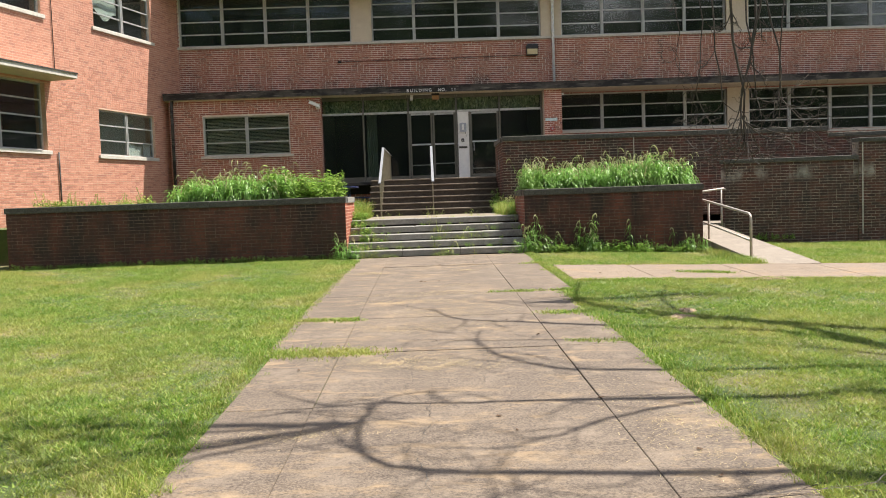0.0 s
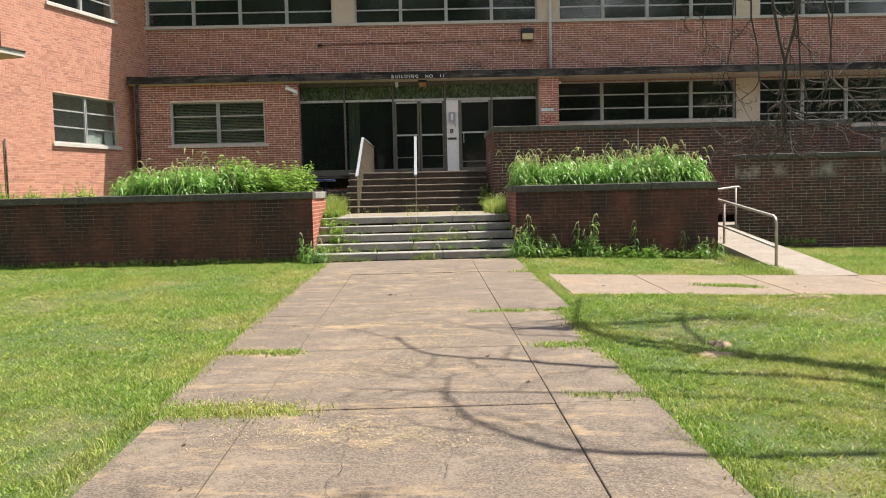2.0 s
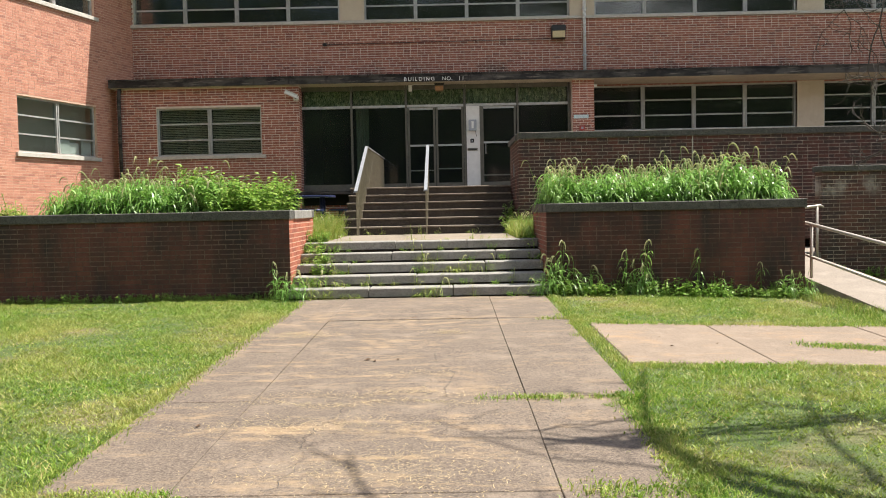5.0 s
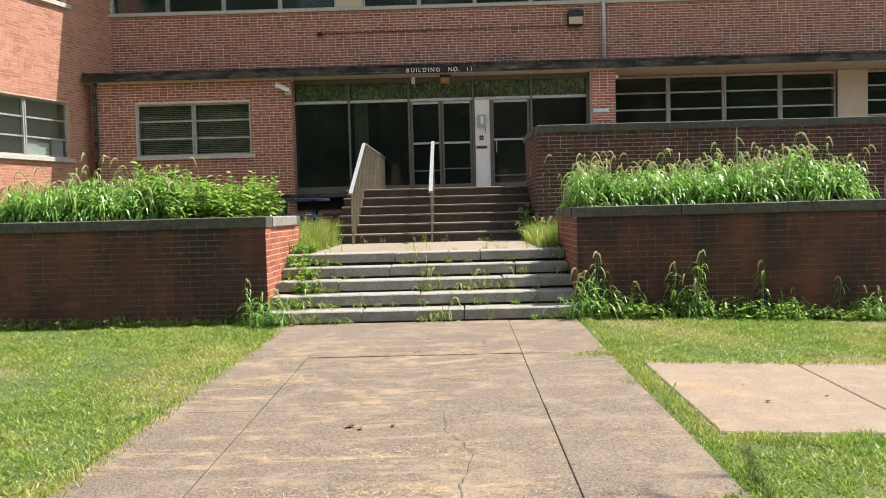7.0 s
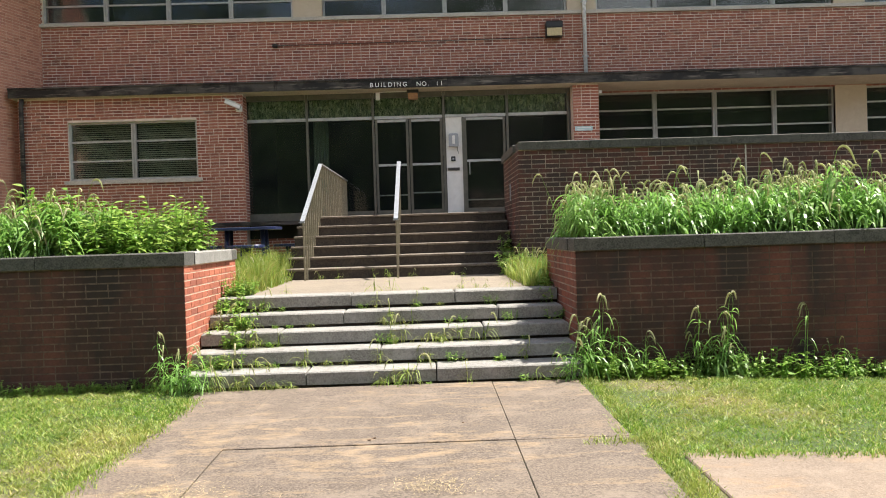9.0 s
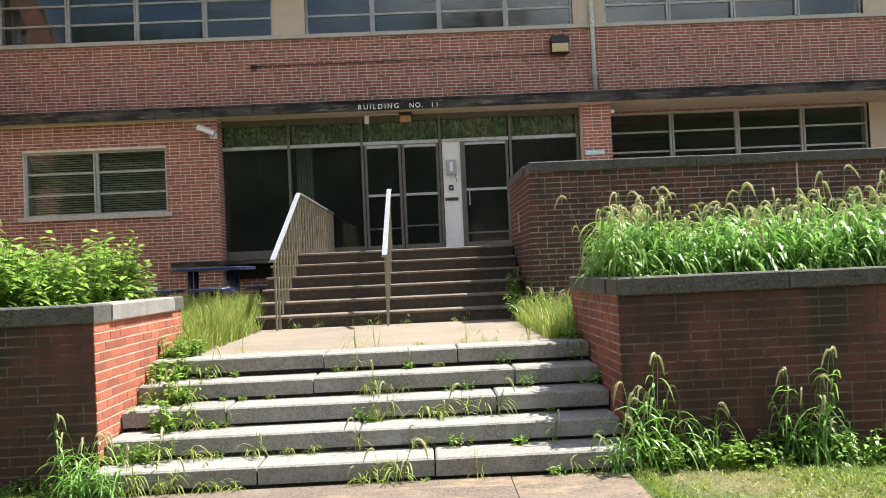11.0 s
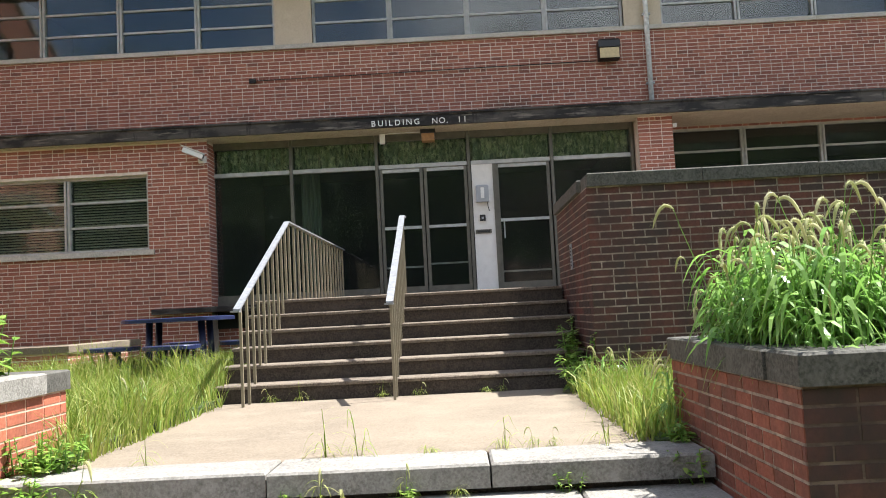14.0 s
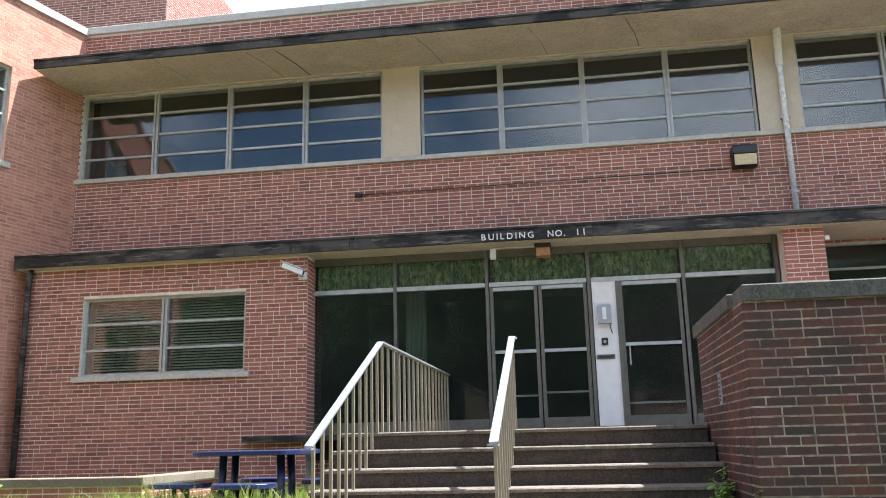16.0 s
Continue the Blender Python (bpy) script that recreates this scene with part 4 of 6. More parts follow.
for x in (0.05, 1.2):
    part("post", Buf().tube([(x, 0, -0.3), (x, 0, 0.73 + 0.1 * x)], 0.022, 8), M_PIPE_RAIL, e, smooth=True)

# ---- picnic table ----
e = thing("picnic_table", (-2.52, 24.0, 1.12), "dark blue coated steel picnic table in tall grass", "picnic table")


def rounded_plate(cx, cy, hx, hy, r, z0, z1, n=6):
    b = Buf()
    ring = []
    for qx, qy, a0 in ((1, 1, 0), (-1, 1, 90), (-1, -1, 180), (1, -1, 270)):
        for k in range(n + 1):
            a = radians(a0 + 90 * k / n)
            ring.append((cx + qx * (hx - r) + r * math.cos(a), cy + qy * (hy - r) + r * math.sin(a)))
    m = len(ring)
    b.v = [(x, y, z0) for x, y in ring] + [(x, y, z1 - 0.006) for x, y in ring] + [(cx + (x - cx) * 0.985, cy + (y - cy) * 0.985, z1) for x, y in ring]
    for k in range(m):
        j = (k + 1) % m
        b.f += [(k, j, m + j, m + k), (m + k, m + j, 2 * m + j, 2 * m + k)]
    b.f += [tuple(range(2 * m, 3 * m)), tuple(range(m))[::-1]]
    return b


part("tabletop", rounded_plate(0, 0, 0.56, 0.5, 0.2, 0.73, 0.775), M_BLUE, e)
for sx in (-0.3, 0.3):
    for sy in (-0.16, 0.16):
        part("leg", Buf().tube([(sx * 1.1, sy, 0.0), (sx, sy, 0.73)], 0.04, 8), M_BLUE, e, smooth=True)
for sx, sy in ((-0.66, -0.34), (0.12, -0.66), (0.72, 0.2), (-0.15, 0.75)):
    s = part("seat", rounded_plate(sx, sy, 0.3, 0.23, 0.2, 0.43, 0.475), M_BLUE, e)
    part("seat_arm", Buf().tube([(sx * 0.3, sy * 0.3, 0.22), (sx * 0.8, sy * 0.8, 0.25), (sx, sy, 0.43)], 0.024, 6), M_BLUE, s, smooth=True)
    for q in (-0.07, 0.07):
        part("seat_leg", Buf().tube([(sx + q, sy, 0.0), (sx + q, sy, 0.43)], 0.024, 6), M_BLUE, s, smooth=True)

# ---- fittings on the facade ----
sign = thing("building_sign", (-0.57, 28.39, 5.01), "white metal letters on the dark canopy edge", "sign")


def letter_mesh(ch, height):
    """A letter of the built-in font as a mesh, and its left edge and width."""
    cu = bpy.data.curves.new("letter", "FONT")
    cu.body, cu.size, cu.extrude = ch, height * 1.42, 0.006
    tmp = bpy.data.objects.new("letter", cu)
    scene.collection.objects.link(tmp)
    me = bpy.data.meshes.new_from_object(tmp.evaluated_get(bpy.context.evaluated_depsgraph_get()))
    bpy.data.objects.remove(tmp)
    me.materials.clear()
    me.materials.append(M_LETTER)
    left = min(v.co.x for v in me.vertices)
    return me, left, max(v.co.x for v in me.vertices) - left


for word, x0, x1 in (("BUILDING", 0.0, 0.815), ("NO.", 1.035, 1.30), ("11", 1.49, 1.6)):
    glyphs = [letter_mesh(ch, 0.098) for ch in word]
    gap = (x1 - x0 - sum(g[2] for g in glyphs)) / (len(glyphs) - 1)
    at = x0
    for me, left, wide in glyphs:
        o = new("letter", me)
        o.parent = sign
        o.matrix_basis = pose(at - left, -0.03, 0.0, 90, 0, 0)
        at += wide + gap

e = thing("security_camera", (-3.67, 28.6, 4.72), "white bullet security camera on a wall bracket", "camera")
part("bracket", Buf().tube([(0.12, 0, -0.08), (0.12, -0.12, -0.1), (0.1, -0.2, -0.02)], 0.018, 8), M_GREY, e, "grey bent bracket", True)
s = Buf()
s.box(-0.19, -0.27, -0.045, 0.17, -0.15, 0.045, 0.02)
o = part("housing", s, M_WHITE, e)
o.rotation_euler = (0, radians(23), radians(8))
s = Buf()
s.box(-0.24, -0.28, 0.047, 0.17, -0.14, 0.057)
o = part("sunshield", s, M_WHITE, e)
o.rotation_euler = (0, radians(23), radians(8))
s = Buf()
s.box(0.15, -0.26, -0.03, 0.172, -0.16, 0.03)
o = part("lens", s, M_BLACK, e, "black lens glass")
o.rotation_euler = (0, radians(23), radians(8))
s = Buf()
s.box(0.05, -0.02, -0.14, 0.19, -0.004, -0.02)
part("base_plate", s, M_WHITE, e)

e = thing("floodlight", (3.76, 29.63, 6.28), "dark wall floodlight with yellowed lens", "lamp")
s = Buf()
s.box(-0.19, -0.2, 0.0, 0.19, 0.0, 0.22)
s.v[0] = (-0.17, -0.15, 0.0)
s.box(-0.2, -0.23, 0.22, 0.2, 0.0, 0.37, 0.03)
part("housing", s, M_BLACK, e)
s = Buf()
s.box(-0.175, -0.222, 0.015, 0.175, -0.202, 0.20)
part("lens", s, M_YELLOWED, e, "yellowed prismatic lens")
e = thing("entrance_lamp", (0.37, 28.75, 4.98), "rusty canopy lamp with amber lens", "lamp")
s = Buf()
s.box(-0.13, -0.12, -0.07, 0.13, 0.12, 0.0)
part("housing", s, M_BLACK, e)
s = Buf()
s.box(-0.11, -0.1, -0.2, 0.11, 0.1, -0.07)
part("lens", s, M_RUST, e, "stained amber lens")
e = thing("junction_box", (-0.43, 28.75, 4.98), "small white box under the canopy", "electrical box")
s = Buf()
s.box(-0.045, -0.04, -0.2, 0.045, 0.04, -0.03, 0.0)
part("box", s, M_WHITE, e)
part("conduit", Buf().tube([(0.0, 0, -0.035), (0.12, 0.05, -0.012), (0.67, 0.05, -0.012)], 0.008, 6), M_WHITE, e)
e = thing("drainpipe", (4.5, 29.62, 5.2), "peeling white drainpipe down the upper facade", "drainpipe")
part("pipe", Buf().tube([(0, -0.07, 0.0), (0, -0.07, 2.9), (0.0, -0.09, 3.15), (-0.02, -0.25, 3.4)], 0.048, 10), M_PEEL, e, smooth=True)
part("elbow", Buf().tube([(0, -0.07, 2.85), (0.0, -0.08, 3.1), (-0.02, -0.22, 3.42), (-0.02, -0.22, 3.5)], 0.066, 10), M_WHITE, e, "white pipe elbow", True)
for z in (0.6, 1.9):
    s = Buf()
    s.box(-0.075, -0.1, z, 0.075, -0.008, z + 0.03)
    part("strap", s, M_GALV, e)
e = thing("conduit", (-2.87, 29.63, 6.27), "thin dark conduit along the brick facade", "conduit")
part("pipe", Buf().tube([(0, -0.02, 0), (6.4, -0.02, 0.03)], 0.009, 6), M_FASCIA, e)
s = Buf()
s.box(-0.06, -0.05, -0.04, 0.06, -0.004, 0.04)
part("end_box", s, M_FASCIA, e)
e = thing("drainpipe", (-8.38, 28.5, 1.1), "dark rusted corner drainpipe", "drainpipe")
part("pipe", Buf().tube([(0, 0, 0.0), (0, 0, 3.7), (0.02, 0.02, 3.9)], 0.05, 8), M_FASCIA, e, smooth=True)
for z in (0.9, 2.4):
    part("strap", Buf().tube([(0, 0, z), (0, 0, z + 0.04)], 0.058, 8), M_FASCIA, e)
e = thing("drainpipe", F_WING @ Matrix.Translation((WU(6.34), 0, 1.0)), "thin dark pipe on the sunlit wing", "drainpipe")
part("pipe", Buf().tube([(0, -0.04, 0), (0, -0.04, 2.1)], 0.022, 8), M_FASCIA, e, smooth=True)
part("pipe", Buf().tube([(0.05, -0.03, 4.2), (0.05, -0.03, 8.4)], 0.012, 8), M_FASCIA, e, smooth=True)
e = thing("intercom", (1.27, 28.965, 3.69), "grey intercom box on the white panel", "intercom")
s = Buf()
s.box(-0.11, -0.1, 0.0, 0.11, -0.0, 0.3, 0.02)
part("box", s, M_GREY, e)
s = Buf()
s.box(-0.03, -0.112, 0.06, 0.03, -0.101, 0.25)
part("window", s, M_PAPER, e, "pale strip")
part("cable", Buf().tube([(0.08, -0.03, 0.0), (0.09, -0.04, -0.08), (0.11, -0.03, -0.16)], 0.007, 6), M_BLACK, e, "loose black cable")
e = thing("card_reader", (1.255, 28.968, 3.36), "small black card reader", "card reader")
s = Buf()
s.box(-0.05, -0.035, 0.0, 0.05, 0.0, 0.11, 0.01)
part("body", s, M_BLACK, e)
s = Buf()
s.box(-0.02, -0.04, 0.03, 0.02, -0.036, 0.07)
part("keypad", s, M_GREY, e)
e = thing("letter_slot", (1.26, 28.968, 3.14), "dark metal letter slot", "letter slot")
s = Buf()
s.box(-0.14, -0.015, 0.0, 0.14, 0.0, 0.07)
part("plate", s, M_ALU_DARK, e)
s = Buf()
s.box(-0.11, -0.022, 0.02, 0.11, -0.016, 0.05)
part("flap", s, M_BLACK, e)
e = thing("wall_plaque", (4.23, 28.59, 3.93), "small pale blue sign plate on brick", "sign")
s = Buf()
s.box(-0.2, -0.015, 0.0, 0.2, 0.0, 0.1)
part("plate", s, M_TEAL, e)
for z in (0.025, 0.06):
    s = Buf()
    s.box(-0.16, -0.019, z, 0.16, -0.0155, z + 0.014)
    part("text_line", s, M_LETTER, e)
e = thing("alarm_box", (4.25, 28.59, 3.6), "small red alarm box on brick", "alarm")
s = Buf()
s.box(-0.07, -0.06, 0.0, 0.07, 0.0, 0.14, 0.015)
part("box", s, M_REDBOX, e)
s = Buf()
s.box(-0.03, -0.066, 0.04, 0.03, -0.061, 0.1)
part("cover", s, M_GREY, e)
e = thing("sensor_box", (4.603, 28.62, 4.78), "tiny white box beside the pier", "electrical box")
s = Buf()
s.box(0.0, -0.0, 0.0, 0.07, 0.05, 0.07, 0.01)
part("box", s, M_WHITE, e)
e = thing("vent_grille", (1.945, 22.93, 2.18), "small grey vent grille in the brick wall", "vent")
s = Buf()
s.box(-0.012, -0.05, 0, 0.0, 0.05, 0.26)
part("frame", s, M_GREY, e)
for k in range(6):
    s = Buf()
    s.box(-0.018, -0.036, 0.03 + k * 0.036, -0.0125, 0.036, 0.048 + k * 0.036)
    part("slat", s, M_BLACK, e)
for k in range(7):
    x = (-6.3, -4.6, -4.1, -1.6, 0.3, 1.9, 7.5)[k]
    s = Buf()
    w = (0.008, 0.012, 0.022, 0.01, 0.008, 0.012, 0.01)[k]
    s.v = [(x, 28.5, 8.654), (x + w, 28.5, 8.654), (x + w + 0.2, 29.1, 8.654), (x + 0.2, 29.1, 8.654), (x + 0.3 + w, 29.6, 8.654), (x + 0.3, 29.6, 8.654)]
    s.f = [(0, 1, 2, 3), (3, 2, 4, 5)]
    tagged(link("trim_soffit_crack", s, M_FASCIA), "dark crack in the soffit plaster", "crack", kind="structure")

# ---- behind the glass ----
for k, (a, c) in enumerate(((-7.33, -5.99), (-5.92, -4.58))):
    e = thing("window_blind", (a, 28.86, 3.17), "closed olive slatted blind behind the window", "blind", "blinds")
    slat = Buf()
    n = 26
    w = c - a
    slat.v = [(0, -0.02, -0.012), (w, -0.02, -0.012), (w, 0.0, 0.002), (0, 0.0, 0.002), (w, 0.022, 0.012), (0, 0.022, 0.012)]
    slat.f = [(0, 1, 2, 3), (3, 2, 4, 5)]
    sm = slat.mesh("slat")
    sm.materials.append(M_BLIND)
    for i in range(n):
        o = part("slat", sm, M_BLIND, e)
        o.location = (0, 0, 0.03 + i * 0.0475)
        o.rotation_euler = (radians(rnd.uniform(6, 18)), 0, 0)
    s = Buf()
    s.box(0, -0.03, 1.24, w, 0.03, 1.27)
    part("head_rail", s, M_BLIND, e)
e = thing("valance_curtain", (-3.46, 29.16, 4.42), "faded green patterned valance behind the transoms", "curtain")
for a, c in zip(POSTS, POSTS[1:]):
    s = Buf()
    n = int((c - a) / 0.018)
    for i in range(n + 1):
        x = a + 0.04 + (c - a - 0.08) * i / n
        y = 0.034 * math.sin(x * 46 + math.sin(x * 7) * 2) + 0.01 * math.sin(x * 21)
        s.v += [(x + 3.46, y, 0.0), (x + 3.46, y * 0.6, 0.5)]
    s.f = [(2 * i, 2 * i + 2, 2 * i + 3, 2 * i + 1) for i in range(n)]
    part("panel", s, M_VALANCE, e, smooth=True)
e = thing("drape", (-2.0, 29.5, 2.04), "pale green full-height drape in the lobby", "curtain")
s = Buf()
n = 40
for i in range(n + 1):
    x = -0.02 + 0.36 * i / n
    y = 0.04 * math.sin(i * 0.9)
    s.v += [(x, y, 0.02), (x, y, 2.85)]
s.f = [(2 * i, 2 * i + 2, 2 * i + 3, 2 * i + 1) for i in range(n)]
part("cloth", s, M_DRAPE, e, smooth=True)
s = Buf()
s.tube([(-0.1, 0, 2.88), (0.5, 0, 2.88)], 0.015, 8)
part("rod", s, M_ALU, e)
for k, (u, z, w, h) in enumerate(((WU(3.0), 3.15, 0.36, 0.36), (WU(2.2), 3.15, 0.38, 0.4), (WU(2.62), 3.15, 0.34, 0.3))):
    s = Buf()
    s.box(0, 0, 0, w, 0.006, h)
    tagged(link("paper_sheet", s, M_PAPER, F_WING @ Matrix.Translation((u, 0.135 + 0.012 * k, z))), "white paper sheet taped inside a wing window", "paper", "window papers")
s = Buf()
for i in range(7):
    x = 1.28 * i / 6
    s.v += [(x, 0.01 * math.sin(i * 2.1), 0.42 + 0.16 * math.sin(i * 1.3 + 0.4)), (x, 0.01 * math.cos(i), 1.66)]
s.f = [(2 * i, 2 * i + 2, 2 * i + 3, 2 * i + 1) for i in range(6)]
tagged(link("roller_blind", s, M_PAPER, F_WING @ Matrix.Translation((WU(4.44), 0.18, 6.87))), "torn white shade hanging in an upper wing window", "shade")


# ---- grass ----
def patchy(x, y):
    """A slow wave over the lawn, 0 to 1, for worn patches."""
    x, y = x * 1.6, y * 1.6
    v = np.sin(x * 1.31 + 1.7 * np.sin(y * 0.73)) + np.sin(y * 1.13 + 2.1 * np.sin(x * 0.61 + 1.0)) + 0.7 * np.sin(x * 3.1 + y * 2.3) + 0.5 * np.sin(x * 5.3 - y * 4.7)
    return np.clip(0.5 + v / 5.0, 0, 1)


def ground_np(x, y):
    return 0.0195 * np.clip(y, -40, 17.5) - 0.03 * np.clip(x - 2.0, 0, 8.0)


def short_blades(name, x, y, z, h, w, lean, mat, label, rng, leafy=0.0):
    """Mown grass: one slim leaning triangle for each blade; a share of them are broad clover leaves."""
    n = len(x)
    a, b = rng.uniform(0, 2 * np.pi, n), rng.uniform(0, 2 * np.pi, n)
    broad = (rng.random(n) < leafy) * 1.0
    w, h, lean = w * (1 + 1.6 * broad), h * (1 - 0.3 * broad), lean * (1 + 0.4 * broad)
    dx, dy = np.cos(a) * w, np.sin(a) * w
    v = np.empty((n, 3, 3), dtype=np.float32)
    v[:, 0] = np.stack([x - dx, y - dy, z], 1)
    v[:, 1] = np.stack([x + dx, y + dy, z], 1)
    v[:, 2] = np.stack([x + np.cos(b) * lean * h, y + np.sin(b) * lean * h, z + h], 1)
    me = bpy.data.meshes.new(name)
    me.vertices.add(n * 3)
    me.vertices.foreach_set("co", v.ravel())
    me.loops.add(n * 3)
    me.loops.foreach_set("vertex_index", np.arange(n * 3, dtype=np.int32))
    me.polygons.add(n)
    me.polygons.foreach_set("loop_start", np.arange(0, n * 3, 3, dtype=np.int32))
    me.polygons.foreach_set("loop_total", np.full(n, 3, dtype=np.int32))
    me.update(calc_edges=True)
    me.materials.append(mat)
    return tagged(new(name, me), label, "grass", kind="stuff")


def blades(name, x, y, z, h, w, lean, mat, label, rng):
    """A sheet of single grass blades, each of two bent segments, at the places given."""
    n = len(x)
    a, b = rng.uniform(0, 2 * np.pi, n), rng.uniform(0, 2 * np.pi, n)
    dx, dy = np.cos(a) * w, np.sin(a) * w
    lx, ly = np.cos(b) * lean * h, np.sin(b) * lean * h
    v = np.empty((n, 5, 3), dtype=np.float32)
    v[:, 0] = np.stack([x - dx, y - dy, z], 1)
    v[:, 1] = np.stack([x + dx, y + dy, z], 1)
    v[:, 2] = np.stack([x + dx * 0.8 + lx * 0.35, y + dy * 0.8 + ly * 0.35, z + h * 0.62], 1)
    v[:, 3] = np.stack([x - dx * 0.8 + lx * 0.35, y - dy * 0.8 + ly * 0.35, z + h * 0.62], 1)
    v[:, 4] = np.stack([x + lx, y + ly, z + h * np.sqrt(np.clip(1 - 0.5 * lean ** 2, 0.2, 1))], 1)
    base = (np.arange(n) * 5)[:, None]
    loops = np.concatenate([base + np.array([[0, 1, 2, 3]]), base + np.array([[3, 2, 4]])], 1).ravel()
    starts = np.stack([np.arange(n) * 7, np.arange(n) * 7 + 4], 1).ravel()
    totals = np.tile([4, 3], n)
    me = bpy.data.meshes.new(name)
    me.vertices.add(n * 5)
    me.vertices.foreach_set("co", v.ravel())
    me.loops.add(n * 7)
    me.loops.foreach_set("vertex_index", loops.astype(np.int32))
    me.polygons.add(n * 2)
    me.polygons.foreach_set("loop_start", starts.astype(np.int32))
    me.polygons.foreach_set("loop_total", totals.astype(np.int32))
    me.update(calc_edges=True)
    me.validate()
    me.materials.append(mat)
    o = new(name, me)
    return tagged(o, label, "grass", kind="stuff")


rng = np.random.default_rng(11)


def on_paving(x, y):
    wob = 0.05 * np.sin(y * 3.1) + 0.04 * np.sin(y * 7.7 + 1) + 0.03 * np.sin(y * 17) + 0.022 * np.sin(y * 41 + 2)
    main = (x > np.where(y < 7.4, -1.40, -1.48) + wob) & (x < np.where(y > 11.1, 1.86, 1.72) + 0.05 * np.sin(y * 4.3 + 2) + 0.035 * np.sin(y * 9.1) + 0.025 * np.sin(y * 23)) & (y < 16.87)
    wob2 = 0.05 * np.sin(x * 4.1) + 0.04 * np.sin(x * 9.3)
    side = (x > 2.04 + wob * 0.7) & (y > 12.32 + wob2) & (y < 14.42 + wob2 * 0.7)
    ramp_ = (x > 5.72) & (x < 6.69) & (y > 14.3)
    beds = (y > 17.1) & ((x < -1.62) | ((x > 1.9) & (x < 5.62)))
    return main | side | ramp_ | beds


def lawn(name, x0, x1, y0, y1, per_m2, h0, h1, w0, label):
    n = int((x1 - x0) * (y1 - y0) * per_m2)
    x, y = rng.uniform(x0, x1, n), rng.uniform(y0, y1, n)
    p = patchy(x, y)
    edge = np.minimum(np.minimum(x - x0 if x0 < -3 else 9.0, x1 - x if x1 > 3 else 9.0), y - y0 if y0 < 5 else 9.0)
    keep = ~on_paving(x, y) & (rng.random(n) < np.clip(-0.05 + 2.2 * p, 0.42, 1)) & (rng.random(n) < np.clip(edge / 1.6, 0.0, 1))
    x, y, p = x[keep], y[keep], p[keep]
    n = len(x)
    fine = 0.5 + 0.25 * (np.sin(x * 21 + 3 * np.sin(y * 9)) + np.sin(y * 19 + 3 * np.sin(x * 11 + 2)))
    h = rng.uniform(h0, h1, n) * (0.6 + 0.5 * p) * (0.5 + 0.9 * fine)
    short_blades(name, x, y, ground_np(x, y) - 0.004, h, w0 * rng.uniform(0.7, 1.3, n), rng.uniform(0.3, 1.6, n), M_LAWN, label, rng, 0.3)


lawn("lawn_grass", -8.0, -1.3, 1.4, 9.0, 7500, 0.022, 0.048, 0.0032, "short mown green grass with straw patches")
lawn("lawn_grass", -11.0, -1.3, 9.0, 17.1, 4600, 0.022, 0.05, 0.0042, "short mown green grass by the brick planter")
lawn("lawn_grass", 1.6, 7.8, 1.4, 9.0, 7500, 0.022, 0.048, 0.0032, "short mown grass east of the walk")
lawn("lawn_grass", 1.6, 12.0, 9.0, 17.3, 4600, 0.022, 0.05, 0.0042, "short mown grass round the side walk")
lawn("lawn_grass", 6.6, 12.0, 14.3, 20.0, 2500, 0.04, 0.08, 0.005, "mown grass before the ramp wall")


def tuft_rows(name, spots, per_m, h0, h1, w0, mat, label):
    """Rows of grass that grows out of joints: (x0, y0, x1, y1, spread, z)."""
    X, Y, Z = [], [], []
    for x0, y0, x1, y1, sp, z in spots:
        n = int(max(0.1, math.hypot(x1 - x0, y1 - y0)) * per_m)
        t = rng.random(n)
        k = 0.5 + 0.5 * np.sin(t * 17 + x0 * 9) * np.sin(t * 5 + y0)
        ok = rng.random(n) < 0.25 + 0.75 * k
        t = t[ok]
        x, y = x0 + (x1 - x0) * t + rng.normal(0, sp, len(t)), y0 + (y1 - y0) * t + rng.normal(0, sp, len(t))
        X.append(x)
        Y.append(y)
        Z.append(ground_np(x, y) + 0.004 if z is None else np.full(len(t), z))
    X, Y, Z = np.concatenate(X), np.concatenate(Y), np.concatenate(Z)
    n = len(X)
    return blades(name, X, Y, Z, rng.uniform(h0, h1, n), w0 * rng.uniform(0.6, 1.3, n), rng.uniform(0.3, 1.25, n), mat, label, rng)


tuft_rows("joint_grass", [(-1.55, 7.43, -0.45, 7.45, 0.085, None), (-1.5, 7.5, -0.6, 7.42, 0.06, None), (-1.5, 9.27, -0.78, 9.27, 0.035, None), (1.2, 7.6, 1.85, 7.5, 0.05, None), (0.75, 11.1, 1.95, 11.12, 0.04, None),
                          (1.25, 9.2, 1.85, 9.3, 0.06, None), (1.6, 14.75, 2.0, 14.75, 0.05, None), (-1.6, 2.5, -1.45, 16.5, 0.05, None), (1.85, 2.5, 1.8, 11.0, 0.05, None), (1.98, 11.0, 1.98, 16.9, 0.04, None),
                          (2.1, 14.4, 5.8, 14.4, 0.05, None), (2.1, 12.15, 9.0, 12.15, 0.05, None), (5.62, 15.0, 5.65, 17.2, 0.08, None), (4.2, 13.2, 4.5, 13.0, 0.06, None)],
          1100, 0.015, 0.06, 0.0032, M_LAWN, "green grass growing out of the walk's joints")


